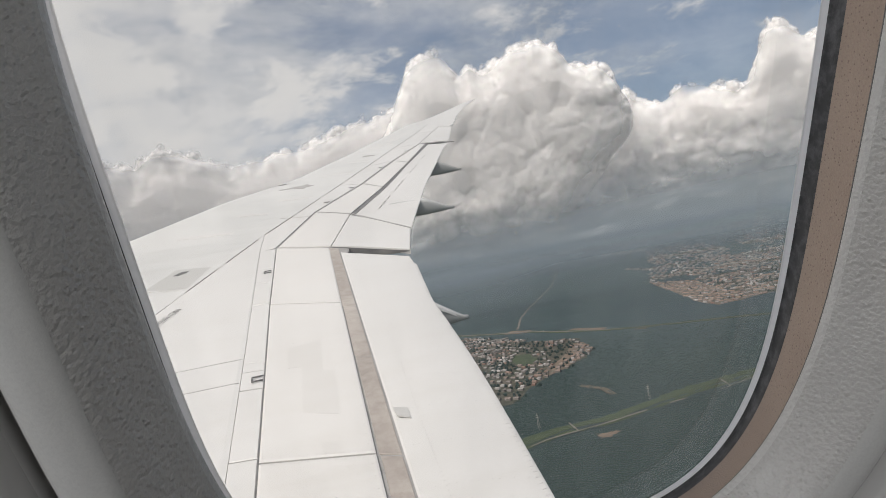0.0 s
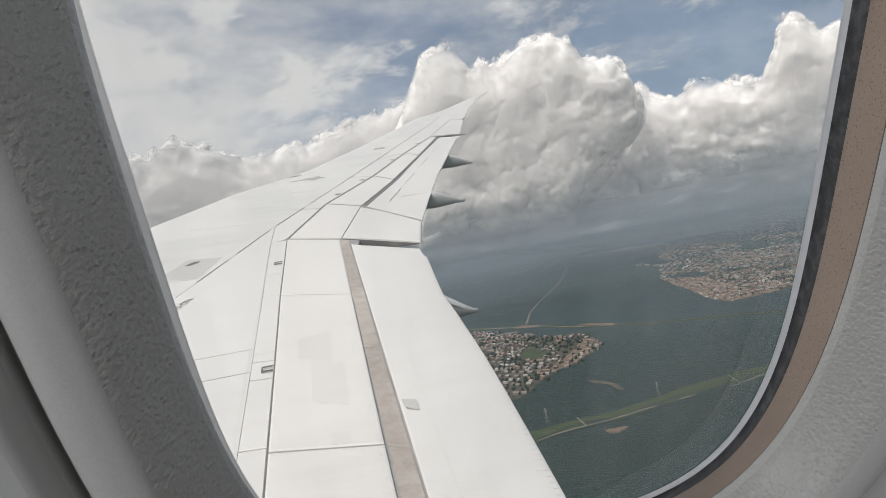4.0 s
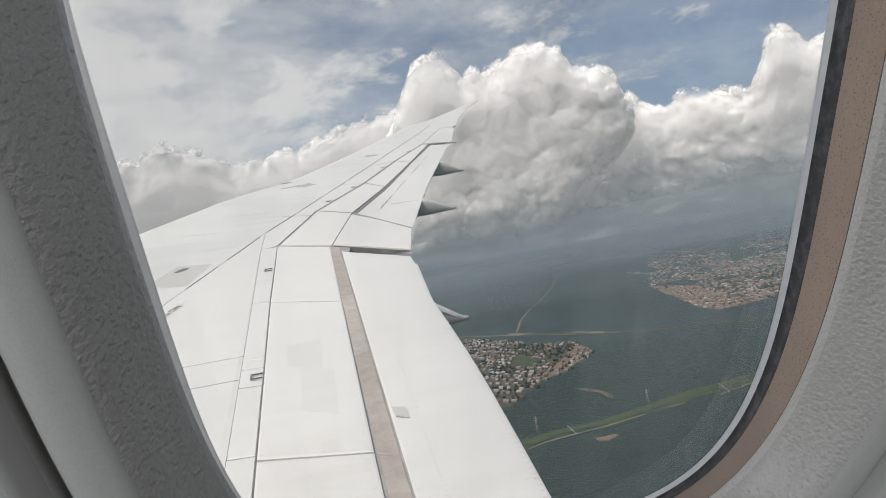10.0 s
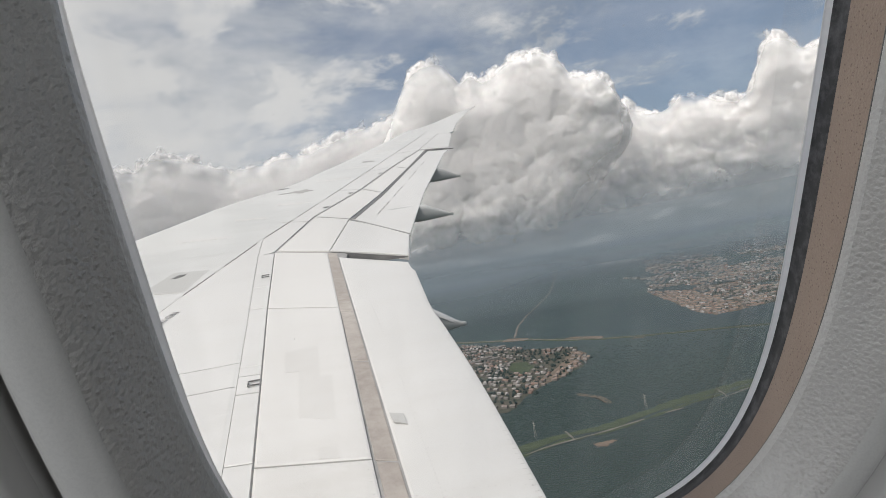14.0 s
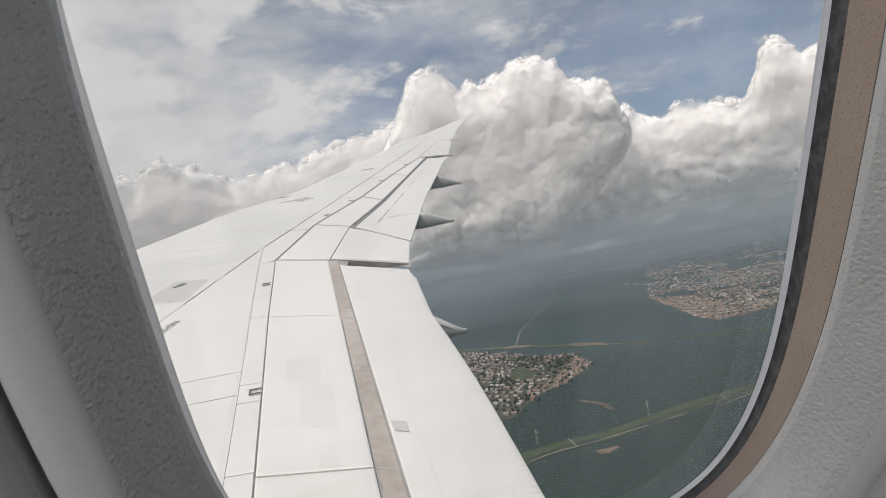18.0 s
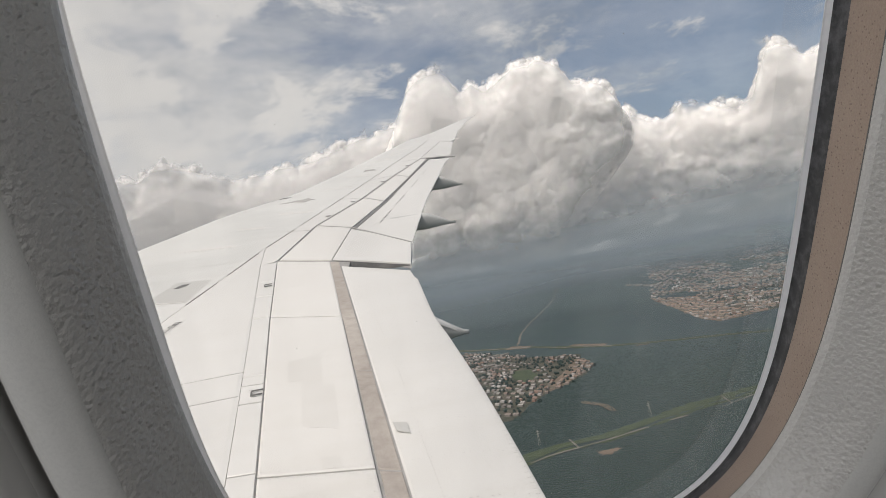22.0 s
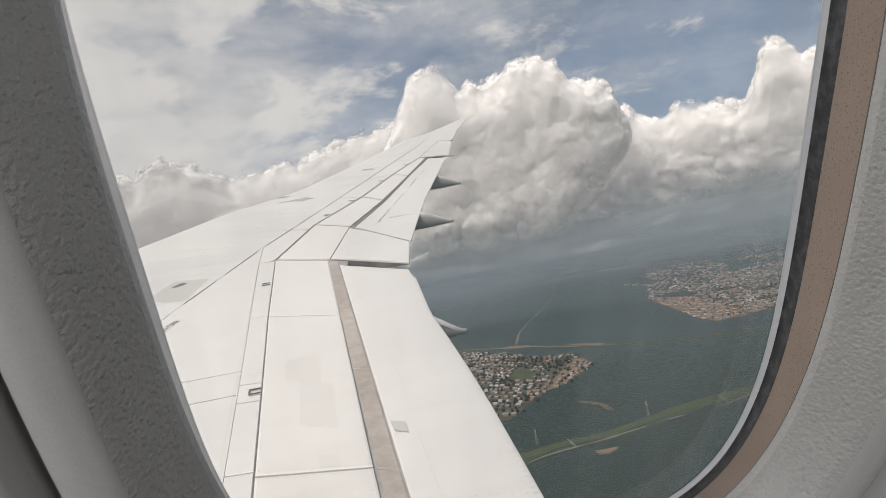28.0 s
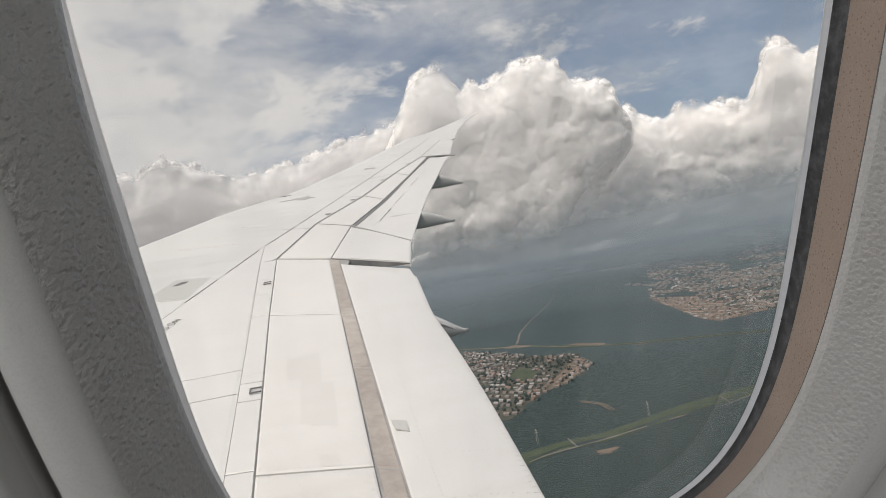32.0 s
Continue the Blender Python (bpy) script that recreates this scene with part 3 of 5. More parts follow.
# wing box below, closing the joints with a dark floor
plate("wing_box", [(-3.9, 0.3), (-1.42, 6.93), (-0.67, 8.97), (0.58, 11.89), (1.31, 13.61), (2.32, 15.98), (3.38, 18.36), (4.20, 20.40)],
      [(0.30, 0.3), (0.30, 7.3), (0.75, 8.9), (1.45, 10.9), (2.65, 14.2), (3.3, 15.8), (4.0, 17.6), (4.45, 18.9)], GAP, wing, dz=-0.014, thick=0.25, n=40, k=4)

# fairing that joins the wing to the fuselage
plate("root_fairing", [(-9.0, -0.35), (-7.9, 0.42)], [(1.9, -0.35), (1.5, 0.50)], WHITE, wing, dz=-0.03, thick=0.5, n=8, k=8)

# mid skin between the seam and the hinge
plate("mid_skin", [(-3.88, 0.3), (-2.143, 4.877)], [(-0.691, 0.3), (-0.691, 4.877)], WHITE, wing, thick=0.04)
skin = plate("mid_skin", [(-2.14, 4.885), (-1.415, 6.94), (-0.66, 8.98)], [(-0.691, 4.885), (-0.691, 6.1), (-0.691, 8.1)], WHITE, wing, thick=0.04, n=24)
plate("mid_skin", [(-0.657, 8.985), (0.585, 11.89), (1.315, 13.61), (2.325, 15.98), (3.385, 18.36), (4.20, 20.40)],
      [(-0.688, 8.13), (-0.50, 8.17), (0.07, 9.98), (1.02, 11.83), (1.97, 14.03), (2.99, 16.1), (4.26, 19.25), (4.50, 20.0)], WHITE, wing, thick=0.04, n=160)
plate("wing_tip", TIP_LE, [(4.25, 20.2), (5.43, 21.44), (6.54, 24.36), (7.79, 27.02)], WHITE, wing, thick=0.03, n=24)
plate("tip_skin", [(4.22, 20.42), (4.30, 20.2)], [(4.30, 19.30), (4.60, 18.86), (5.42, 21.42)], WHITE, wing, thick=0.05, n=10)

def hinge_x(y):
    """Forward side of the joint ahead of the spoilers."""
    return float(np.interp(y, [0, 3.365, 6.04, 8.14], [-0.515, -0.515, -0.512, -0.48])) - 0.011


# access panels along the hinge
for y0, y1 in ((0.6, 3.42), (3.43, 4.30), (4.31, 4.59), (4.60, 4.75), (4.76, 6.08), (6.09, 6.76), (6.77, 7.31), (7.32, 8.125)):
    plate("access_panel", [(-0.688, y0 + 0.02), (-0.688, y1 + (0.0 if y1 > 8 else 0.02))], [(hinge_x(y0), y0), (hinge_x(y1), y1)], WHITE, wing, dz=-0.001, thick=0.03, n=6, k=5)

plate("hinge_seal", [(hinge_x(y), y) for y in (0.6, 3.365, 6.04, 8.1)], [(hinge_x(y) + 0.011, y) for y in (0.6, 3.365, 6.04, 8.1)], MARK, wing, dz=-0.006, thick=0.01, n=20, k=4)

# spoilers
SP_IN = [((-0.515, 0.6), (0.125, 0.55)), ((-0.515, 3.365), (0.125, 3.195)), ((-0.512, 6.04), (0.14, 5.73)), ((-0.48, 8.14), (0.155, 7.73))]
spoilers = []
for (a0, b0), (a1, b1) in zip(SP_IN, SP_IN[1:]):
    spoilers.append(plate("spoiler", [(a0[0], a0[1] + 0.008), (a1[0], a1[1] - 0.008)], [(b0[0], b0[1] + 0.008), (b1[0], b1[1] - 0.008)], SPOILER, wing, dz=0.004, thick=0.035, n=16, k=8))
SP_OUT = [((-0.455, 8.18), (0.175, 7.78)), ((0.105, 9.94), (0.585, 9.45)), ((1.055, 11.76), (1.33, 11.18)), ((2.0, 13.95), (2.22, 13.5)), ((3.0, 16.02), (3.13, 15.95))]
for (a0, b0), (a1, b1) in zip(SP_OUT, SP_OUT[1:]):
    plate("spoiler", [(a0[0] + 0.004, a0[1] + 0.012), (a1[0] - 0.004, a1[1] - 0.012)], [(b0[0] + 0.004, b0[1] + 0.012), (b1[0] - 0.004, b1[1] - 0.012)], SPOILER, wing, dz=0.004, thick=0.035, n=16, k=8)

# bare seal strips ahead of the flaps
for y0, y1 in ((0.4, 3.13), (3.145, 4.47), (4.485, 5.58), (5.595, 7.70)):
    plate("seal_strip", [(0.142, y0 + 0.05), (0.147, y1 + 0.05)], [(0.262, y0), (0.262, y1)], STRIP, wing, dz=-0.005, dz_b=-0.010, thick=0.02, n=10, k=5)
plate("seal_strip", [(0.60, 9.45), (1.34, 11.15), (2.25, 13.6), (3.14, 15.9)], [(0.645, 9.37), (1.372, 11.08), (2.275, 13.53), (3.185, 15.85)], MARK, wing, dz=-0.006, thick=0.02, n=20, k=4)

# flaps
FLAP_TE = [(0.80, 0.4), (0.89, 2.62), (0.91, 3.08), (0.93, 3.64), (0.94, 4.09), (0.94, 4.80), (0.93, 5.34), (1.01, 6.48)]
flap = plate("inboard_flap", [(0.272, 0.45), (0.275, 3.1), (0.278, 7.48)], FLAP_TE, WHITE, wing, dz=-0.008, dz_b=0.0, thick=0.035, n=40, k=16, crown=0.02, label="white inboard flap with rivet rows")
plate("flaperon", [(0.19, 7.79), (0.575, 9.36)], [(1.045, 7.03), (1.225, 7.96)], WHITE, wing, dz=0.002, dz_b=0.01, thick=0.06, n=12, k=12, crown=0.012, label="white flaperon raised beside the flap")
plate("outboard_flap", [(0.632, 9.40), (1.358, 11.10), (2.262, 13.54), (3.17, 15.86)], [(1.25, 8.02), (1.63, 9.39), (2.06, 10.87), (2.69, 12.81), (3.42, 15.05), (3.66, 15.52)], WHITE, wing, dz=-0.012, dz_b=0.0, thick=0.02, n=30, k=12, label="white outboard flap")
plate("aileron", [(3.08, 16.30), (4.27, 19.22)], [(3.76, 15.98), (4.57, 18.80)], WHITE, wing, dz=0.0, thick=0.02, n=12, k=8, label="white outboard aileron")
plate("flap_end_seal", [(0.48, 7.24), (1.012, 6.52)], [(0.46, 7.50), (1.02, 7.0)], WHITE, wing, dz=-0.045, dz_b=-0.06, thick=0.03, n=10, k=4)

# dark strip painted where the gap under the flaperon lies in shade
shade_strip = [(0.192, 7.784), (0.40, 7.60), (0.62, 7.40), (0.84, 7.20), (1.04, 7.027)]
shade_strip = [(x - 0.004, y - 0.004, wing_z(y) - 0.004) for x, y in shade_strip] + [(x - 0.004, y - 0.004, wing_z(y) - d) for (x, y), d in zip(shade_strip, (0.03, 0.07, 0.085, 0.06, 0.014))]
part("flaperon_gap_shade", shade_strip, [(i, i + 1, i + 6, i + 5) for i in range(4)], COVE, wing, "dark strip painted as shade under the flaperon's end")

# canoe fairings under the flaps; side shade and lit top are painted in
def fairing(y, x0, x1, z_top, z_bot, wid, capped=False):
    n, k, verts, faces = 24, 18, [], []
    for i in range(n):
        f = i / (n - 1)
        r = 0.35 + 0.65 * min(1, f / 0.3) ** 0.6 if f < 0.68 else max(0.16, 1 - (f - 0.68) / 0.34)
        lo = z_bot + 0.03 * (1 - r)
        hi = lo + (z_top - z_bot) * r
        for j in range(k):
            t = 2 * math.pi * j / k
            c, s = math.cos(t), math.sin(t)
            verts.append((x0 + (x1 - x0) * f, y + wid / 2 * r ** 0.8 * math.copysign(abs(c) ** 0.6, c), (hi + lo) / 2 + (hi - lo) / 2 * math.copysign(abs(s) ** 0.65, s)))
    for i in range(n - 1):
        for j in range(k):
            faces.append((i * k + j, i * k + (j + 1) % k, i * k + k + (j + 1) % k, i * k + k + j))
    faces.append(tuple((n - 1) * k + j for j in range(k)))
    faces.append(tuple(j for j in range(k - 1, -1, -1)))
    body = part("flap_track_fairing", verts, faces, FAIR, wing, "pointed flap track fairing, its shade painted grey", smooth=True)
    if not capped:
        return
    # white strip stands in for sunlight on the upper edge
    verts, m = [], n - 15
    for i in range(15, n):
        f = i / (n - 1)
        r = 1.0 if f < 0.68 else max(0.10, 1 - (f - 0.68) / 0.32)
        hi = z_bot + 0.03 * (1 - r) + (z_top - z_bot) * r
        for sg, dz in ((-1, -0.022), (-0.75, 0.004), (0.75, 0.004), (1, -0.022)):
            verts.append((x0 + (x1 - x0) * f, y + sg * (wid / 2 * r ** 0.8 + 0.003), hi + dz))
    part("lit_top_strip", verts, [(4 * i + j, 4 * i + j + 1, 4 * i + j + 5, 4 * i + j + 4) for i in range(m - 1) for j in range(3)], WHITE, body, "white strip painted as the sunlit upper edge")


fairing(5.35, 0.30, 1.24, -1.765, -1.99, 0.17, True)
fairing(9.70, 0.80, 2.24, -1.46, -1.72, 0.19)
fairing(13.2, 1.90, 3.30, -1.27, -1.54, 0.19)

# ---- wing details ----


def discs(name, pts, r, mat, parent, lift=0.0015, sides=6, kind="", crown=None):
    """Many small raised heads in one mesh."""
    verts, faces = [], []
    for x, y in pts:
        q = len(verts)
        for j in range(sides):
            t = 2 * math.pi * j / sides
            xx, yy = x + r * math.cos(t), y + r * math.sin(t)
            verts.append((xx, yy, wing_z(yy) + lift + (crown(xx, yy) if crown else 0)))
        faces.append(tuple(range(q, q + sides)))
    ob = part(name, verts, faces, mat, parent)
    if kind:
        tagged(ob, kind=kind)
    return ob


def dots(a, b, step, jitter=0.0):
    n = int(math.dist(a, b) / step)
    return [(a[0] + (b[0] - a[0]) * i / n + random.uniform(-jitter, jitter), a[1] + (b[1] - a[1]) * i / n + random.uniform(-jitter, jitter)) for i in range(n + 1)]


rows = dots((0.415, 1.2), (0.425, 3.4), 0.040) + dots((0.425, 3.4), (0.45, 4.5), 0.05) + dots((0.45, 4.5), (0.43, 5.6), 0.06) + dots((0.43, 5.6), (0.36, 7.0), 0.075)
for y in (2.2, 2.75, 3.15, 3.55, 3.95, 4.40, 4.75, 5.2, 5.6, 6.1, 6.6):
    row = dots((0.30, y + 0.05), (0.96, y - 0.12), 0.035)
    rows += [p for k, p in enumerate(row) if (k * 7 + int(y * 20)) % 11 < 7]


def flap_crown(x, y):
    edge = np.interp(y, [p[1] for p in FLAP_TE], [p[0] for p in FLAP_TE])
    v = min(1.0, max(0.0, (x - 0.275) / (edge - 0.275)))
    return 0.08 * v * (1 - v) - 0.008 * (1 - v) + 0.002


discs("flap_rivets", rows, 0.0037, RIVET, flap, lift=0.0025, kind="stuff", crown=flap_crown)
te = along(FLAP_TE, 260)
discs("edge_rivets", [(x - 0.022, y) for x, y in te[::2]] + [(x - 0.034, y) for x, y in te[60:200:2]], 0.0034, RIVET, flap, lift=0.0022, kind="stuff", crown=flap_crown)
rows = []
for sp, (a0, b0), (a1, b1) in zip(spoilers, SP_IN, SP_IN[1:]):
    rows = dots((a0[0] + 0.02, a0[1] + 0.035), (b0[0] - 0.02, b0[1] + 0.035), 0.05) + dots((a1[0] + 0.02, a1[1] - 0.035), (b1[0] - 0.02, b1[1] - 0.035), 0.05)
    rows += dots((b0[0] - 0.03, b0[1] + 0.1), (b1[0] - 0.03, b1[1] - 0.1), 0.11)
    discs("spoiler_rivets", rows, 0.0035, RIVET, sp, lift=0.0085, kind="stuff")
rows = dots((-1.35, 4.82), (-0.72, 4.80), 0.045) + dots((-1.3, 4.44), (-0.72, 4.44), 0.07) + dots((-0.72, 4.3), (-0.71, 4.8), 0.05)
rows += dots((-0.62, 4.35), (-0.63, 6.0), 0.16) + dots((-0.64, 0.8), (-0.63, 3.4), 0.2) + dots((-0.60, 5.2), (-0.66, 5.25), 0.03)
rows += dots((-0.75, 6.4), (-0.95, 6.5), 0.05) + dots((-1.0, 8.1), (0.35, 11.6), 0.12, 0.01) + dots((-1.38, 6.8), (-0.85, 8.3), 0.07, 0.01)
discs("skin_rivets", rows, 0.0034, RIVET, wing, lift=0.003, kind="stuff")
rows = dots((0.80, 9.35), (3.15, 15.2), 0.10, 0.01) + dots((0.35, 8.1), (0.75, 9.1), 0.06)
discs("outboard_rivets", rows, 0.006, RIVET, wing, lift=0.022, kind="stuff")


def decal(name, pts, mat, lift=0.004, label="", parent=None):
    """A thin marking lying on the wing's skin."""
    top = [(x, y, wing_z(y) + lift) for x, y in pts]
    low = [(x, y, wing_z(y) + lift - 0.008) for x, y in pts]
    n = len(pts)
    faces = [tuple(range(n))] + [(i, (i + 1) % n, n + (i + 1) % n, n + i) for i in range(n)]
    return part(name, top + low, faces, mat, parent or wing, label)


# chordwise joints on the mid skin
def joint(a, b, wide, lift=0.003, mat=JOINT):
    d = (Vector(b) - Vector(a)).normalized()
    s = Vector((-d.y, d.x)) * wide / 2
    decal("skin_joint", [Vector(a) + s, Vector(a) - s, Vector(b) - s, Vector(b) + s], mat, lift)


joint((-1.4, 4.46), (-0.70, 4.46), 0.0035)
for a, b in (((-0.45, 9.9), (0.0, 9.7)), ((0.6, 12.0), (1.0, 11.8)), ((1.35, 13.7), (1.93, 14.0)), ((2.35, 16.0), (2.95, 16.1)), ((3.38, 18.3), (3.85, 18.2))):
    joint(a, b, 0.012)
for k in range(16):
    f, g = k / 16, (k + 0.62) / 16
    if k % 5 not in (2, 3) or k < 3:
        joint((1.03 + 1.75 * f, 9.5 + 4.75 * f), (1.03 + 1.75 * g, 9.5 + 4.75 * g), 0.005 if k > 2 else 0.009, 0.008)
joint((0.60, 9.40), (1.235, 7.99), 0.014, 0.016)
joint((1.06, 11.77), (1.33, 11.19), 0.02, 0.007)
joint((0.11, 9.95), (0.58, 9.46), 0.012, 0.007)
joint((2.0, 13.96), (2.22, 13.51), 0.025, 0.007)
joint((3.14, 15.97), (3.80, 15.62), 0.10, 0.004, COVE)
joint((-2.2, 7.3), (-1.43, 7.04), 0.012, 0.004, WHITE)

# hinge brackets
def bracket(x, y):
    for dx0, dx1, dy0, dy1 in ((-0.075, 0.0, 0.030, 0.040), (-0.075, 0.0, -0.040, -0.030), (-0.084, -0.075, -0.040, 0.040)):
        decal("hinge_bracket", [(x + dx0, y + dy0), (x + dx0, y + dy1), (x + dx1, y + dy1), (x + dx1, y + dy0)], MARK, 0.016)


bracket(-0.525, 4.44)
bracket(-0.525, 7.12)
bracket(-0.525, 1.9)
for x, y in ((0.32, 10.55), (0.82, 11.52), (1.62, 13.3), (2.5, 15.15)):
    decal("hinge_bracket", [(x - 0.06, y + 0.03), (x - 0.01, y + 0.05), (x + 0.04, y + 0.01), (x - 0.02, y - 0.03)], MARK, 0.012)

# grey patches and markings
decal("repair_patch", [(-0.35, 4.90), (-0.09, 4.94), (-0.10, 4.36), (-0.02, 4.34), (-0.03, 3.70), (-0.26, 3.82), (-0.25, 4.50), (-0.35, 4.52)], PATCH, 0.0055, "faint grey repainted area", spoilers[1])
decal("repair_patch", [(0.29, 3.63), (0.375, 3.59), (0.375, 3.46), (0.30, 3.52)], PATCH_DARK, 0.012, "small worn grey patch on the flap", flap)
decal("repair_patch", [(-0.16, 3.42), (-0.05, 3.40), (-0.05, 3.27), (-0.16, 3.30)], PATCH, 0.0055)
decal("grey_panel", [(-1.9, 7.25), (-1.43, 7.05), (-1.25, 7.80), (-1.66, 7.92)], PATCH_DARK, 0.0015, "grey panel in the forward skin")
decal("skin_marking", [(-1.66, 7.66), (-1.58, 7.78), (-1.50, 7.76), (-1.52, 7.70), (-1.60, 7.64)], MARK, 0.005, "small dark drain mark")
decal("skin_marking", [(-0.50, 12.40), (-0.22, 12.42), (-0.12, 12.30), (-0.02, 12.24), (0.02, 12.36), (0.17, 12.38), (0.08, 12.50), (0.06, 12.66), (-0.06, 12.54), (-0.18, 12.56), (-0.30, 12.47), (-0.46, 12.46)], JOINT, 0.006, "grey worn mark on the skin")
decal("skin_marking", [(1.44, 15.18), (1.60, 15.20), (1.74, 15.16), (1.68, 15.36), (1.56, 15.34), (1.50, 15.42)], JOINT, 0.006, "grey worn mark on the skin")
decal("skin_marking", [(-0.52, 12.98), (-0.40, 13.05), (-0.28, 13.02), (-0.40, 12.95)], MARK, 0.006)
for i, (p, q) in enumerate(zip(along(SEAM[1:], 60), along(SEAM[1:], 60)[1:])):
    if i % 5 != 3:
        joint(p, q, 0.006, 0.0045)
    if i % 4 == 1:
        decal("seam_fastener", [(p[0] - 0.015, p[1] + 0.015), (p[0] + 0.03, p[1] + 0.03), (p[0] + 0.035, p[1] + 0.01), (p[0] - 0.01, p[1] - 0.01)], PATCH_DARK, 0.003)
for i in range(9):
    f = i / 8
    x, y = 1.9 + 2.2 * f, 16.6 + 3.9 * f
    decal("pale_stripe", [(x - 0.16, y + 0.03), (x + 0.22, y - 0.06), (x + 0.22, y - 0.14), (x - 0.16, y - 0.05)], SPOILER, 0.004, "bright white dash on the skin")
for x, y, l in ((0.65, 13.4, 0.7), (1.25, 14.7, 0.55), (1.7, 15.9, 0.5), (2.2, 16.9, 0.45), (2.6, 17.8, 0.4), (3.0, 18.8, 0.4), (-0.2, 11.4, 0.6), (-1.5, 9.6, 0.8), (-0.9, 10.6, 0.5)):
    decal("pale_stripe", [(x - l / 2, y + 0.04), (x + l / 2, y - 0.14), (x + l / 2, y - 0.22), (x - l / 2, y - 0.05)], SPOILER, 0.004, "bright white dash on the skin")

# lettering on the skin, read from ahead of the wing
font = bpy.data.curves.new("lettering", "FONT")
font.body, font.size, font.extrude = "NO STEP", 0.105, 0.0005
tmp = bpy.data.objects.new("lettering_shape", font)
scene.collection.objects.link(tmp)
bpy.context.view_layer.update()
text_mesh = bpy.data.meshes.new_from_object(tmp.evaluated_get(bpy.context.evaluated_depsgraph_get()))
bpy.data.objects.remove(tmp)
text_mesh.materials.clear()
text_mesh.materials.append(MARK)
lettering = new("lettering", text_mesh)
lettering.parent = skin
tagged(lettering, "dark grey stencilled warning words")
tx, ty = Vector((-0.40, -0.917, -0.05)), Vector((0.917, -0.40, -0.02))
lettering.matrix_basis = Matrix(((tx.x, ty.x, 0, -1.43), (tx.y, ty.y, 0, 6.41), (tx.z, ty.z, 1, wing_z(6.35) + 0.008), (0, 0, 0, 1)))

# static wicks on the raked tip
for x, y in along([(4.75, 19.4), (5.43, 21.44), (6.54, 24.36), (7.6, 26.7)], 11):
    z = wing_z(y)
    v = [(x - 0.05, y + 0.02, z), (x - 0.05, y - 0.02, z), (x + 0.15, y - 0.10, z - 0.008), (x - 0.05, y, z + 0.02), (x + 0.15, y - 0.085, z + 0.008)]
    part("static_wick", v, [(0, 1, 2), (0, 3, 4, 2), (1, 3, 4, 2), (0, 1, 3)], PATCH, wing)

# ---- ground ----


def ground_z(x, y):
    """Flat near by; far off the land lifts gently to meet the horizon."""
    r = math.hypot(x, y)
    return 0.0 if r < 2600 else 322 * ((r - 2600) / 2340) ** 2


radii = [0.0] + [120 * 1.07 ** i for i in range(1, 56)]
radii = [r for r in radii if r < 4940] + [4940]
N = 180
verts, faces = [(0, 0, 0)], []
for r in radii[1:]:
    for i in range(N):
        t = 2 * math.pi * i / N
        x, y = r * math.cos(t), r * math.sin(t)
        verts.append((x, y, ground_z(x, y)))
for i in range(N):
    faces.append((0, 1 + i, 1 + (i + 1) % N))
for k in range(len(radii) - 2):
    for i in range(N):
        a, b = 1 + k * N + i, 1 + k * N + (i + 1) % N
        faces.append((a, a + N, b + N, b))
tagged(new("ground", mesh_of("ground", verts, faces, FOREST, True)), "dark green hazy forest plain reaching the horizon", "ground", kind="structure")


def ribbon(name, line, wide, lift, mat, label, category, wobble=0.0):
    rnd = random.Random(name)
    pts = along(line, max(8, int(sum(math.dist(a, b) for a, b in zip(line, line[1:])) / 18)))
    verts, faces = [], []
    for i, p in enumerate(pts):
        d = pts[min(i + 1, len(pts) - 1)] - pts[max(i - 1, 0)]
        d = d / np.linalg.norm(d)
        s = np.array((-d[1], d[0]))
        for sg in (-1, 1):
            q = p + s * sg * (wide / 2 + rnd.uniform(-wobble, wobble))
            verts.append((q[0], q[1], ground_z(*q) + lift))
    faces = [(2 * i, 2 * i + 2, 2 * i + 3, 2 * i + 1) for i in range(len(pts) - 1)]
    return tagged(new(name, mesh_of(name, verts, faces, mat)), label, category, kind="structure")


def patch(name, cx, cy, rx, ry, turn, lift, mat, label, category, seed=1, rough=0.2):
    rnd = random.Random(seed)
    n, verts = 40, []
    ph = [rnd.uniform(0, 6.3) for _ in range(5)]
    for i in range(n):
        t = 2 * math.pi * i / n
        f = 1 + rough * sum(math.sin((k + 2) * t + ph[k]) / (k + 1.5) for k in range(5))
        x, y = rx * f * math.cos(t), ry * f * math.sin(t)
        c, s = math.cos(turn), math.sin(turn)
        x, y = cx + x * c - y * s, cy + x * s + y * c
        verts.append((x, y, ground_z(x, y) + lift))
    return tagged(new(name, mesh_of(name, verts, [tuple(range(n))], mat)), label, category, kind="structure")


def land(name, corners, lift, mat, label, category, seed=1, rough=0.06, kind="structure"):
    """Ground cover inside a closed line, draped over the land, with an uneven edge."""
    rnd = random.Random(seed)
    c = np.mean(corners, axis=0)
    edge = along(list(corners) + [corners[0]], 121)[:120]
    ph = [rnd.uniform(0, 6.3) for _ in range(8)]
    verts, rings = [], 16
    for k in range(1, rings + 1):
        for i, p in enumerate(edge):
            t = 2 * math.pi * i / 120
            f = 1 + rough * sum(math.sin((3 + 4 * q) * t + ph[q]) / (1 + 0.3 * q) for q in range(8)) / 2
            x, y = c + (p - c) * f * k / rings
            verts.append((x, y, ground_z(x, y) + lift))
    verts.append((*c, ground_z(*c) + lift))
    faces = [(i, (i + 1) % 120, len(verts) - 1) for i in range(120)]
    for k in range(rings - 1):
        for i in range(120):
            a, b = k * 120 + i, k * 120 + (i + 1) % 120
            faces.append((a, a + 120, b + 120, b))
    return tagged(new(name, mesh_of(name, verts, faces, mat)), label, category, kind=kind)


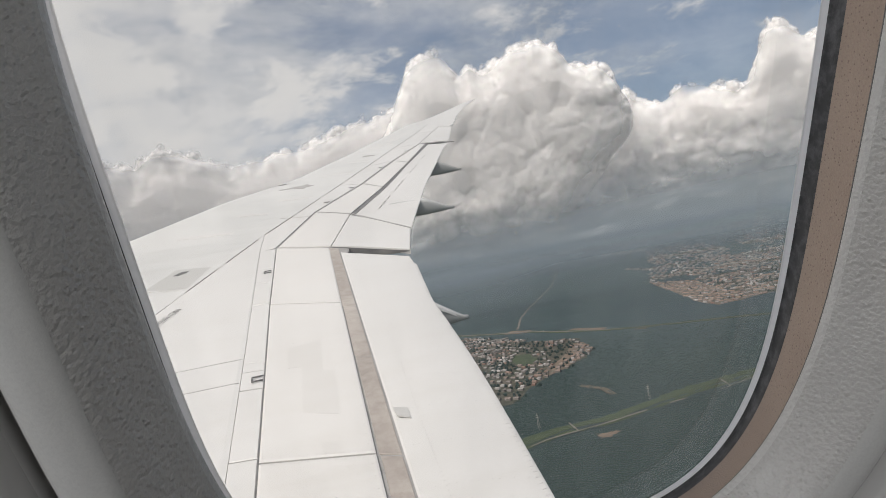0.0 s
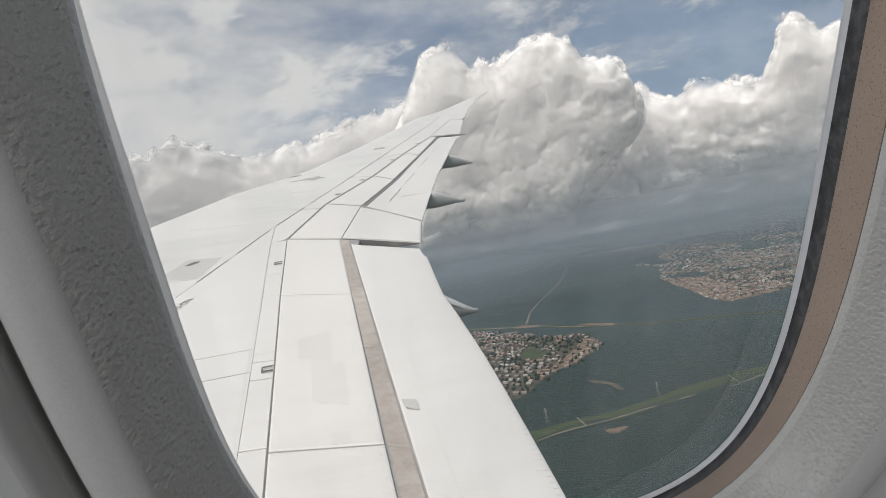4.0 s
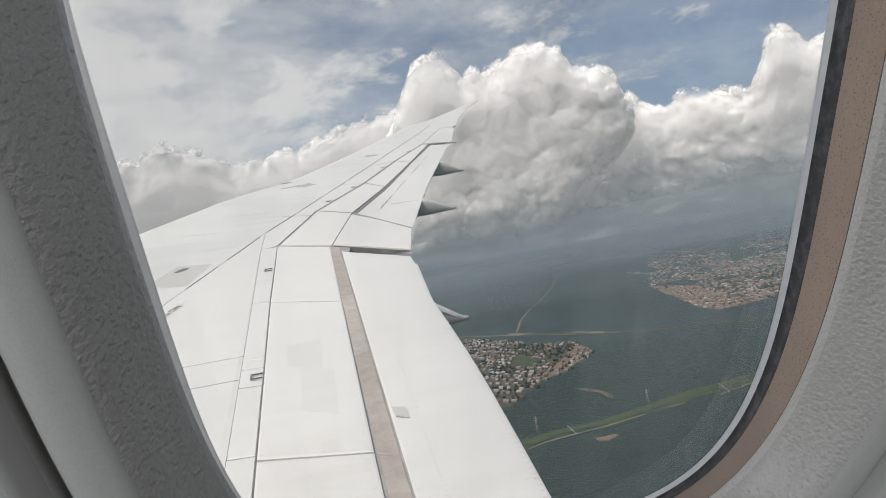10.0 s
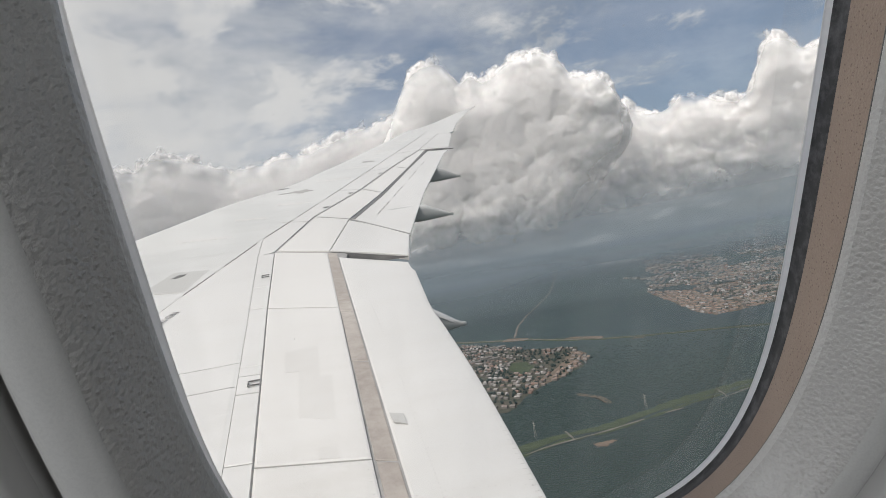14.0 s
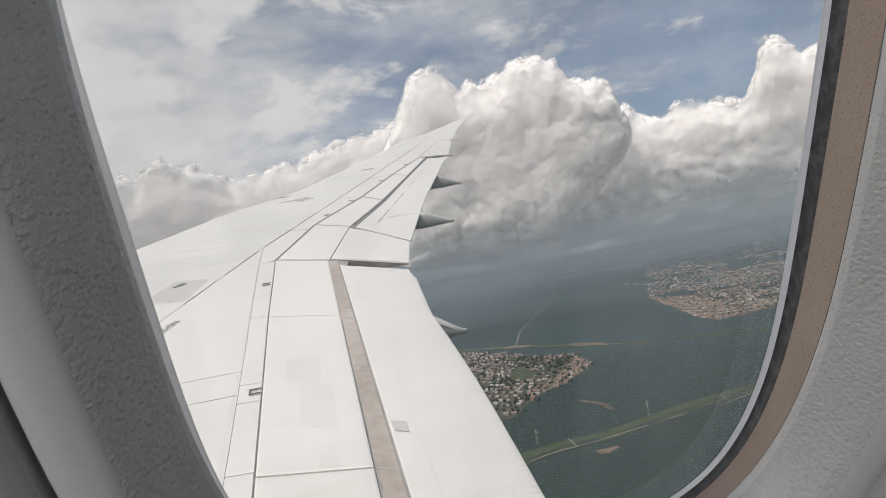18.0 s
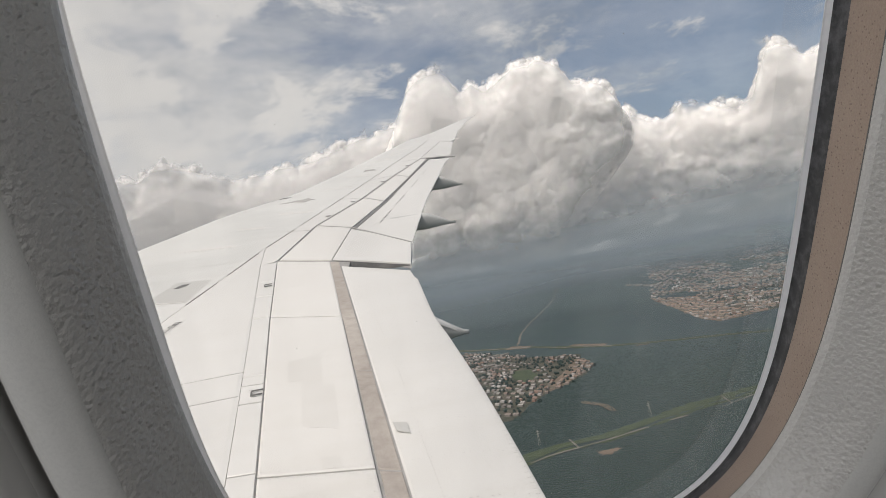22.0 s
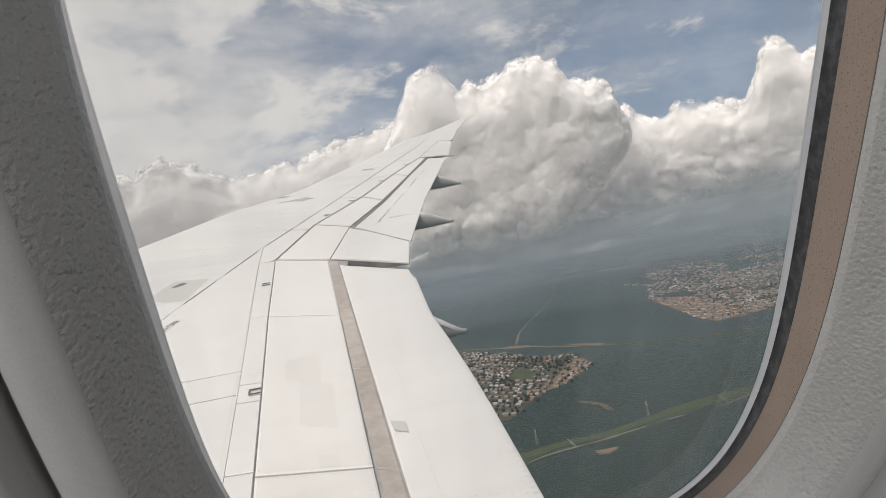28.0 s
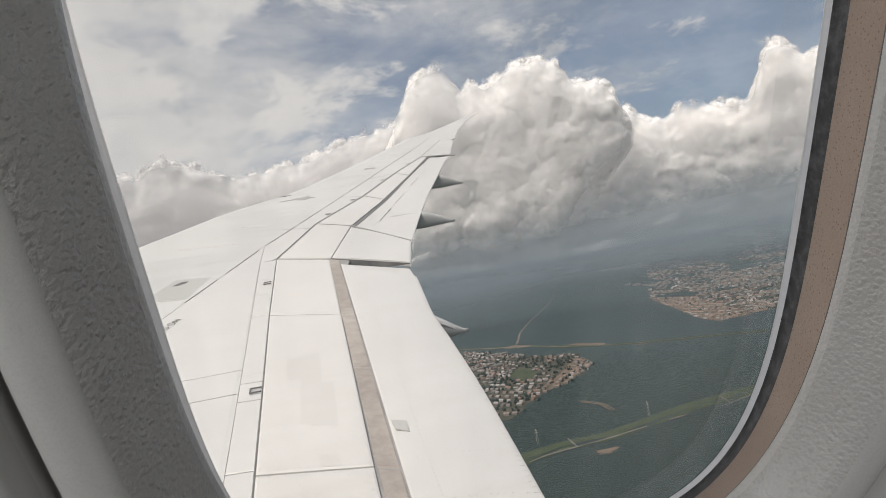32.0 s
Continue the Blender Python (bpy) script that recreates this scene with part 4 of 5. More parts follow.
# the road with the broad green verge, close by
CUTTING = [(-600, 1160), (100, 1090), (280, 1108), (373, 1138), (481, 1130), (553, 1150), (701, 1188), (840, 1200), (1300, 1260), (2000, 1330)]
ribbon("verge", CUTTING, 34, 0.6, VERGE, "broad yellow-green grass verge through the forest", "verge", 6)
ribbon("verge", [(x, y - 30) for x, y in CUTTING[2:8]], 14, 0.5, VERGE, "strip of rough grass beside the track", "verge", 5)
ribbon("road", [(300, 1082), (346, 1098), (402, 1101), (473, 1107), (549, 1120)], 5, 1.1, ROAD, "pale bare track along the verge", "road", 1.5)
ribbon("road", [(600, 1126), (640, 1130)], 6, 1.1, ROAD, "short pale track along the verge", "road", 1)
ribbon("road", [(715, 1130), (745, 1136), (792, 1152), (860, 1165)], 4, 1.1, ROAD, "broken pale track along the verge", "road", 1.5)
ribbon("road", [(406, 1162), (400, 1103)], 4, 1.2, ROAD, "short pale crossing over the verge", "road", 0.6)
ribbon("road", [(763, 1204), (741, 1137)], 4, 1.2, ROAD, "short pale crossing over the verge", "road", 0.6)
BARE = [(410, 1036), (428, 1026), (452, 1040), (446, 1052), (418, 1054)]
land("clearing", BARE, 0.9, EARTH, "small reddish bare clearing in the near forest", "clearing", 6, 0.3)
# the highway past the near town
HIGHWAY = [(200, 3400), (474, 2930), (560, 2800), (720, 2565), (782, 2480), (856, 2274), (930, 2136), (1008, 2032), (1120, 1931), (1225, 1837), (1285, 1770), (1800, 1300)]
ribbon("verge", HIGHWAY, 40, 0.6, VERGE, "grassy green strip beside the highway", "verge", 7)
ribbon("road", HIGHWAY[:5], 16, 1.2, ROAD, "pale highway past the town", "road", 1.5)
ribbon("road", HIGHWAY[4:], 8, 1.2, ROAD, "pale highway through the forest", "road", 1.5)
ribbon("road", [(761, 2600), (879, 2908), (1014, 3153), (1322, 3597), (1458, 3858), (1640, 4260)], 9, 1.4, ROAD, "pale side road to the far town", "road", 3)
land("clearing", [(690, 2560), (760, 2470), (800, 2520), (740, 2620)], 0.9, EARTH, "pale bare ground at the highway junction", "clearing", 2)
land("clearing", [(870, 2290), (940, 2130), (970, 2160), (900, 2320)], 0.9, EARTH, "reddish bare strip beside the highway", "clearing", 3)
land("clearing", [(985, 1990), (1010, 1960), (1035, 1975), (1010, 2005)], 1.3, EARTH, "pale bare patch beside the highway", "clearing", 4)
land("clearing", [(535, 1420), (560, 1345), (552, 1280), (566, 1285), (574, 1350), (550, 1425)], 0.9, EARTH, "narrow pale clearing in the forest", "clearing", 5)
patch("clearing", 2350, 3900, 130, 16, -0.6, 6.0, EARTH, "pale bare strip in the far forest", "clearing", 15)
patch("clearing", 560, 4100, 120, 18, -0.1, 6.0, EARTH, "pale bare strip in the far forest", "clearing", 8)

# ---- towns ----


def house_meshes(w, d, h, rise, name, roofing_mat):
    """Walls with a gabled roof that overhangs them."""
    x, y, o = w / 2, d / 2, 0.6
    walls = mesh_of(name + "_wall", [(-x, -y, -2), (x, -y, -2), (x, y, -2), (-x, y, -2), (-x, -y, h), (x, -y, h), (x, y, h), (-x, y, h), (-x, 0, h + rise), (x, 0, h + rise)],
                    [(0, 1, 5, 4), (2, 3, 7, 6), (1, 2, 6, 9, 5), (3, 0, 4, 8, 7)], WALLS)
    X, Y, e = x + o, y + o, h - 0.25
    roof = mesh_of(name + "_roof", [(-X, -Y, e), (X, -Y, e), (X, 0, h + rise + 0.15), (-X, 0, h + rise + 0.15), (X, Y, e), (-X, Y, e), (-X, -Y, e - 0.2), (X, -Y, e - 0.2), (X, Y, e - 0.2), (-X, Y, e - 0.2)],
                   [(0, 1, 2, 3), (3, 2, 4, 5), (6, 7, 1, 0), (5, 4, 8, 9)], roofing_mat)
    return walls, roof


HOUSES = {"house": house_meshes(12, 9, 4, 2.2, "house", ROOF), "terrace": house_meshes(34, 9, 5, 2.4, "terrace", ROOF),
          "row": house_meshes(38, 9, 5, 2.2, "row", NEW_ROOF), "hall": house_meshes(44, 24, 7, 2.0, "hall", WALLS), "bungalow": house_meshes(17, 11, 3.2, 1.8, "bungalow", ROOF)}
LABELS = {"house": ("house", "small house with a pitched tiled roof", "house"), "terrace": ("terrace", "long terrace of houses under one tiled roof", "terrace"),
          "row": ("terrace", "newly built terrace with an orange tiled roof", "terrace"), "bungalow": ("bungalow", "low wide bungalow with a tiled roof", "house"), "hall": ("hall", "large flat hall with a pale roof", "hall")}


size = random.Random(64)
PLACED = []


def build_house(kind, x, y, turn, group):
    PLACED.append((x, y))
    long = {"house": (0.8, 1.25), "hall": (0.8, 1.2), "bungalow": (0.8, 1.4)}.get(kind, (0.35, 1.05))
    grow = Matrix.Diagonal((size.uniform(*long), size.uniform(0.85, 1.1), size.uniform(0.8, 1.2), 1))
    ob = thing(*LABELS[kind], group=group, m=pose(x, y, ground_z(x, y) + 0.8, 0, 0, turn) @ grow)
    for nm, me in zip(("wall", "roof"), HOUSES[kind]):
        p = new(nm, me)
        p.parent = ob
    return ob


def inside(x, y, corners):
    hit = False
    for (x0, y0), (x1, y1) in zip(corners, corners[1:] + corners[:1]):
        if (y0 > y) != (y1 > y) and x < x0 + (y - y0) / (y1 - y0) * (x1 - x0):
            hit = not hit
    return hit


m = Mat("tree_crowns", (0.05, 0.08, 0.04), 0.85)
geo_in = m.node("ShaderNodeNewGeometry")
m.color(m.mix(1.0, m.ramp(geo_in.outputs["Random Per Island"], [(0.0, (0.011, 0.027, 0.024)), (0.5, (0.015, 0.033, 0.028)), (1.0, (0.022, 0.042, 0.034))]),
              m.ramp(m.noise(0.6, 4), [(0.3, (0.6, 0.6, 0.6)), (0.65, (1.1, 1.1, 1.1))]), "MULTIPLY"))
# same bluish sheen as the ground, imitating haze
m.b.inputs["Sheen Weight"].default_value = 0.12
m.b.inputs["Sheen Tint"].default_value = (0.62, 0.78, 0.95, 1)
CROWN = m.m


def blob_trees(name, pts, label):
    """Rounded broken clumps of tree crowns in one mesh."""
    rnd = random.Random(name)
    verts, faces = [], []
    for x, y in pts:
        r = rnd.uniform(2.4, 5.2)
        z0 = ground_z(x, y)
        q = len(verts)
        for lev, (rad, hh) in enumerate(((0.75, 0.1), (1.0, 0.55), (0.6, 1.0))):
            for j in range(6):
                t = 2 * math.pi * (j + lev * 0.5) / 6
                k = rad * r * rnd.uniform(0.75, 1.2)
                verts.append((x + k * math.cos(t), y + k * math.sin(t), z0 + hh * r * 1.5 * rnd.uniform(0.85, 1.15)))
        verts.append((x, y, z0 + r * 1.7))
        for lev in range(2):
            for j in range(6):
                a, b = q + lev * 6 + j, q + lev * 6 + (j + 1) % 6
                faces.append((a, b, b + 6, a + 6))
        for j in range(6):
            faces.append((q + 12 + j, q + 12 + (j + 1) % 6, q + 18))
    return tagged(new(name, mesh_of(name, verts, faces, CROWN)), label, "trees", kind="stuff")


SPORTS = [(520, 1785), (588, 1835), (608, 1990), (560, 2015), (525, 1910)]
COPSES = [SPORTS, [(590, 1690), (690, 1800), (745, 1930), (690, 2010), (630, 1900), (600, 1800)], [(470, 1750), (520, 1790), (520, 1920), (470, 1880)], [(640, 2080), (710, 2060), (700, 2190), (630, 2230)]]


def town(corners, ux, uy, pitch, gap, kinds, group, seed, skip=0.2, green=0.5):
    """Rows of houses along a street direction (ux, uy) inside a closed line, with wooded gaps."""
    rnd = random.Random(seed)
    k = math.hypot(ux, uy)
    ux, uy = ux / k, uy / k
    vx, vy = -uy, ux
    turn = math.degrees(math.atan2(uy, ux))
    c = np.mean(corners, axis=0)
    ph = [rnd.uniform(0, 6.3) for _ in range(4)]
    trees = []
    n, rows_n = int(1500 / gap), int(1500 / pitch)
    for r in range(-rows_n // 2, rows_n // 2):
        shift = rnd.uniform(-0.4, 0.4) * gap
        for i in range(-n // 2, n // 2):
            a = i * gap + shift + rnd.uniform(-0.15, 0.15) * gap
            b = r * pitch + rnd.uniform(-0.12, 0.12) * pitch + 0.7 * pitch * math.sin(a / 130 + ph[2])
            x, y = c[0] + ux * a + vx * b, c[1] + uy * a + vy * b
            if not inside(x, y, corners) or any(inside(x, y, c) for c in COPSES):
                continue
            wood = math.sin(a / 61 + ph[0]) * math.sin(b / 47 + ph[1]) + 0.5 * math.sin(a / 23 + ph[2]) * math.sin(b / 29 + ph[3])
            if rnd.random() < skip or wood > green:
                trees += [(x + rnd.uniform(-gap, gap) / 2, y + rnd.uniform(-pitch, pitch) / 2) for _ in range(3)]
                continue
            if rnd.random() < 0.35:
                trees.append((x + vx * pitch / 2 + rnd.uniform(-gap, gap) / 2, y + vy * pitch / 2 + rnd.uniform(-4, 4)))
            build_house(rnd.choice(kinds), x, y, turn + math.degrees(0.7 * pitch / 130 * math.cos(a / 130 + ph[2])) + (rnd.choice((0, 0, 0, 90)) if kinds[0] == "house" else 0) + rnd.uniform(-3, 3), group)
    return trees


def crowd(name, places, apart, label):
    """Many small gabled houses in one mesh, filling the plots between the larger buildings. places: (corners, street way, pitch, gap, wood)."""
    rnd = random.Random(name)
    taken = {}
    for x, y in PLACED:
        taken.setdefault((int(x // 60), int(y // 60)), []).append((x, y))
    verts, faces = [], []
    for corners, way, pitch, gap, wood in places:
        k = math.hypot(*way)
        ux, uy = way[0] / k, way[1] / k
        c = np.mean(corners, axis=0)
        ph = [rnd.uniform(0, 6.3) for _ in range(4)]
        for r in range(int(-800 / pitch), int(800 / pitch)):
            for i in range(int(-800 / gap), int(800 / gap)):
                a = i * gap + rnd.uniform(-0.3, 0.3) * gap
                b = r * pitch + rnd.uniform(-0.1, 0.1) * pitch + 14 * math.sin(a / 90 + ph[0])
                x, y = c[0] + ux * a - uy * b, c[1] + uy * a + ux * b
                if rnd.random() < 0.25 or math.sin(a / 52 + ph[1]) * math.sin(b / 40 + ph[2]) > wood or not inside(x, y, corners) or any(inside(x, y, q) for q in COPSES):
                    continue
                cell = (int(x // 60), int(y // 60))
                if any(math.dist((x, y), p) < apart for dx in (-1, 0, 1) for dy in (-1, 0, 1) for p in taken.get((cell[0] + dx, cell[1] + dy), ())):
                    continue
                w, d, h = rnd.uniform(4, 8), rnd.uniform(3.2, 4.6), rnd.uniform(3, 4.5)
                z, q = ground_z(x, y) + 0.6, len(verts)
                for lx, ly, lz in ((-w, -d, -2), (w, -d, -2), (w, d, -2), (-w, d, -2), (-w, -d, h), (w, -d, h), (w, d, h), (-w, d, h), (-w, 0, h + 2), (w, 0, h + 2)):
                    verts.append((x + ux * lx - uy * ly, y + uy * lx + ux * ly, z + lz))
                faces += [tuple(q + j for j in f) for f in ((0, 1, 5, 4), (2, 3, 7, 6), (1, 2, 6, 9, 5), (3, 0, 4, 8, 7), (4, 5, 9, 8), (6, 7, 8, 9))]
    return tagged(new(name, mesh_of(name, verts, faces, FAR_ROOF)), label, "houses", kind="stuff")


NEAR_TOWN = [(526, 2746), (633, 2522), (710, 2200), (807, 2060), (745, 1789), (597, 1639), (506, 1569), (433, 1490), (361, 1396), (320, 1440), (400, 2049)]
land("town_ground", NEAR_TOWN, 0.5, TOWNLAND, "dusty built-up land of the near town", "town land", 11)
land("sports_field", SPORTS, 0.9, VERGE, "yellow-green sports field in the town", "field", 12, 0.03)
land("clearing", [(500, 1590), (590, 1640), (740, 1800), (800, 1950), (775, 2010), (640, 1790), (540, 1670)], 0.8, EARTH, "reddish bare land along the town's edge", "clearing", 13)
trees = town([p for p in NEAR_TOWN], 0.55, -0.83, 44, 25, ("house",), "houses of the near town", 21, 0.22, 0.42)
trees += town([(500, 1585), (590, 1635), (742, 1795), (795, 1940), (765, 1985), (630, 1770), (530, 1650)], 0.62, 0.78, 30, 56, ("row",), "orange terraces at the edge of the near town", 22, 0.1, 2)
for x, y in ((480, 2170), (530, 2200), (545, 2150), (600, 2420), (640, 2400)):
    build_house("hall", x, y, 15, "halls of the near town")
FAR_SIDE = [(1919, 3514), (2057, 3776), (2316, 3611), (2284, 3249), (2155, 3079), (1820, 2900), (1640, 3022)]
ESTATE = [(1627, 3022), (1741, 2775), (1639, 2421), (1540, 2115), (1395, 2111), (1420, 2273), (1539, 2647)]
HOUSING = [(1820, 2900), (2155, 3079), (2450, 3020), (2100, 2350), (1662, 2117), (1550, 2120), (1650, 2421), (1750, 2775)]
UPLAND = [(2430, 3492), (2712, 3303), (2560, 3050), (2350, 3060)]
land("town_ground", FAR_SIDE, 0.6, TOWNLAND, "built-up land of the large town", "town land", 14)
land("town_ground", HOUSING, 0.6, TOWNLAND, "built-up land of the large town", "town land", 15)
land("town_ground", UPLAND, 0.6, TOWNLAND, "built-up land behind the large town", "town land", 16)
land("clearing", ESTATE, 0.9, EARTH, "orange-brown newly cleared housing estate", "clearing", 17)
land("clearing", [(1823, 3960), (2058, 3770), (2075, 3800), (1850, 3990)], 1.2, WALLS, "pale bare strip at the town's edge", "clearing", 18, 0.03)
land("clearing", [(2000, 2960), (2160, 2780), (2230, 2800), (2080, 2990)], 1.2, EARTH, "orange cleared ground within the town", "clearing", 19)
trees += town(FAR_SIDE, 0.43, -0.90, 38, 40, ("terrace", "bungalow"), "homes on the far side of the large town", 31, 0.12, 0.5)
trees += town(ESTATE, 0.30, -0.95, 34, 46, ("row",), "terraces of the new estate", 32, 0.05, 0.9)
trees += town(HOUSING, 0.80, -0.55, 42, 44, ("terrace", "bungalow", "row"), "homes of the large town", 33, 0.12, 0.45)
trees += town(UPLAND, 0.9, -0.3, 60, 62, ("bungalow",), "bungalows behind the large town", 34, 0.3, 0.4)
for i in range(4):
    build_house("hall", 1751 + i * 22, 3449 - i * 62, -70, "halls of the large town")
FAR_TOWN = [(1175, 4462), (1522, 4224), (1924, 4194), (2029, 4394), (1760, 4567), (1246, 4683)]
land("town_ground", FAR_TOWN, 1.0, TOWNLAND, "built-up land of the far town", "town land", 20)
land("clearing", [(1490, 4330), (1640, 4240), (1700, 4270), (1540, 4370)], 1.6, EARTH, "pale bare strip at the far town", "clearing", 21)
trees += town([(1480, 4260), (1924, 4194), (2029, 4394), (1760, 4500)], 0.97, -0.25, 60, 70, ("bungalow",), "bungalows of the far town", 35, 0.25, 0.6)
crowd("town_houses", [(FAR_SIDE, (0.43, -0.90), 26, 17, 0.3), (HOUSING, (0.80, -0.55), 28, 17, 0.3), (UPLAND, (0.9, -0.3), 34, 22, 0.1), (FAR_TOWN, (0.97, -0.25), 44, 26, 0.2), (ESTATE, (0.30, -0.95), 24, 17, 0.6)], 20,
      "closely built small houses of the distant towns")
crowd("town_cottages", [(NEAR_TOWN, (0.55, -0.83), 25, 17, 0.02)], 13, "small closely set houses filling the near town")
rnd = random.Random(5)
for copse in COPSES[1:]:
    for _ in range(420):
        x, y = rnd.uniform(460, 750), rnd.uniform(1680, 2240)
        if inside(x, y, copse):
            trees.append((x, y))
blob_trees("tree_clumps", trees, "dark green tree crowns among the houses")

# forest crowns where the land lies nearest
rng = np.random.default_rng(77)
n = 130000
t, r = np.radians(rng.uniform(6, 50, n)), np.sqrt(rng.uniform(720 ** 2, 2250 ** 2, n))
X, Y = r * np.sin(t), r * np.cos(t)
keep = rng.uniform(0, 1, n) < np.clip(1.0 - (r - 800) / 1500, 0, 1) ** 1.3
for px, py in along(CUTTING, 300):
    keep &= (X - px) ** 2 + (Y - py + 14) ** 2 > 36 ** 2
for px, py in along(HIGHWAY, 260):
    keep &= (X - px) ** 2 + (Y - py) ** 2 > 30 ** 2
for k in np.flatnonzero(keep):
    if inside(X[k], Y[k], BARE) or inside(X[k], Y[k], NEAR_TOWN) or inside(X[k], Y[k], ESTATE):
        keep[k] = False
X, Y = X[keep], Y[keep]
n = len(X)
R = rng.uniform(1.3, 3.1, n)
ang = np.concatenate([2 * np.pi * (np.arange(6) + o) / 6 for o in (0, 0.5)])
rad = np.array([1.0] * 6 + [0.7] * 6)
hgt = np.array([0.0] * 6 + [0.4] * 6)
jit = rng.uniform(0.75, 1.25, (n, 12))
V = np.zeros((n, 13, 3))
V[:, :12, 0] = X[:, None] + R[:, None] * rad * jit * np.cos(ang)
V[:, :12, 1] = Y[:, None] + R[:, None] * rad * jit * np.sin(ang)
V[:, :12, 2] = R[:, None] * hgt * rng.uniform(0.85, 1.15, (n, 12))
V[:, 12] = np.stack([X, Y, R * 0.56], -1)
F = []
for j in range(6):
    k = (j + 1) % 6
    F += [(j, k, 6 + j), (k, 6 + k, 6 + j), (6 + j, 6 + k, 12)]
F = (np.array(F)[None] + 13 * np.arange(n)[:, None, None]).reshape(-1, 3)
me = bpy.data.meshes.new("forest")
me.vertices.add(n * 13)
me.vertices.foreach_set("co", V.ravel())
me.loops.add(F.size)
me.loops.foreach_set("vertex_index", F.ravel().astype(np.int32))
me.polygons.add(len(F))
me.polygons.foreach_set("loop_start", np.arange(0, F.size, 3, dtype=np.int32))
me.update(calc_edges=True)
me.materials.append(CROWN)
tagged(new("forest", me), "dense dark green forest canopy on both sides of the highway", "forest", kind="stuff")

# transmission masts beside the road
for x, y in ((350, 1173), (590, 1183)):
    mast = thing("transmission_mast", "slim grey lattice mast beside the highway", "mast", group="masts along the highway", m=pose(x, y, 0))
    for sx, sy in ((-1, -1), (1, -1), (1, 1), (-1, 1)):
        part("leg", [(sx * 2.0 - 0.15, sy * 2.0, 0), (sx * 2.0 + 0.15, sy * 2.0, 0), (sx * 0.3 + 0.15, sy * 0.3, 30), (sx * 0.3 - 0.15, sy * 0.3, 30)], [(0, 1, 2, 3)], STRIP, mast)
    for h, l in ((22, 5), (26, 4)):
        part("crossarm", [(-l, -0.2, h), (l, -0.2, h), (l, 0.2, h), (-l, 0.2, h), (-0.5, 0, h + 0.9), (0.5, 0, h + 0.9)], [(0, 1, 2, 3), (0, 1, 5, 4), (3, 2, 5, 4)], STRIP, mast)

# ---- cumulus clouds: deep billowing relief, thinning out at its rim ----


def hash2(ix, iy, seed):
    n = (ix * 374761393 + iy * 668265263 + seed * 1442695041) & 0xFFFFFFFF
    n = ((n ^ (n >> 13)) * 1274126177) & 0xFFFFFFFF
    return ((n ^ (n >> 16)) & 0xFFFF) / 65535.0


def domes(x, y, cell, seed):
    """Rounded knobs over the plane: the tallest of the caps round scattered points; 0 to 1."""
    gx, gy = np.floor(x / cell).astype(np.int64), np.floor(y / cell).astype(np.int64)
    best = np.zeros_like(x)
    for dx in (-1, 0, 1):
        for dy in (-1, 0, 1):
            cx, cy = gx + dx, gy + dy
            px = (cx + hash2(cx, cy, seed)) * cell
            py = (cy + hash2(cx, cy, seed + 7)) * cell
            s = cell * (0.60 + 0.38 * hash2(cx, cy, seed + 13))
            d2 = ((x - px) ** 2 + (y - py) ** 2) / (s * s)
            best = np.maximum(best, np.sqrt(np.maximum(0, 1 - d2)) * s / (0.98 * cell))
    return best


def blur(v, half):
    k = np.hanning(2 * half + 3)[1:-1]
    return np.convolve(np.pad(v, half, mode="edge"), k / k.sum(), mode="valid")


def drift(x, y, cell, seed):
    """Smooth value noise, 0 to 1."""
    gx, gy = np.floor(x / cell).astype(np.int64), np.floor(y / cell).astype(np.int64)
    fx, fy = x / cell - gx, y / cell - gy
    fx, fy = fx * fx * (3 - 2 * fx), fy * fy * (3 - 2 * fy)
    a = hash2(gx, gy, seed) * (1 - fx) + hash2(gx + 1, gy, seed) * fx
    c = hash2(gx, gy + 1, seed) * (1 - fx) + hash2(gx + 1, gy + 1, seed) * fx
    return a * (1 - fy) + c * fy


def fbm(x, y, cell, seed, octaves=5):
    s, amp, tot = 0, 1.0, 0
    for k in range(octaves):
        s = s + amp * drift(x + 31.7 * k, y - 17.3 * k, cell / 2 ** k, seed + k)
        tot += amp
        amp *= 0.55
    return s / tot


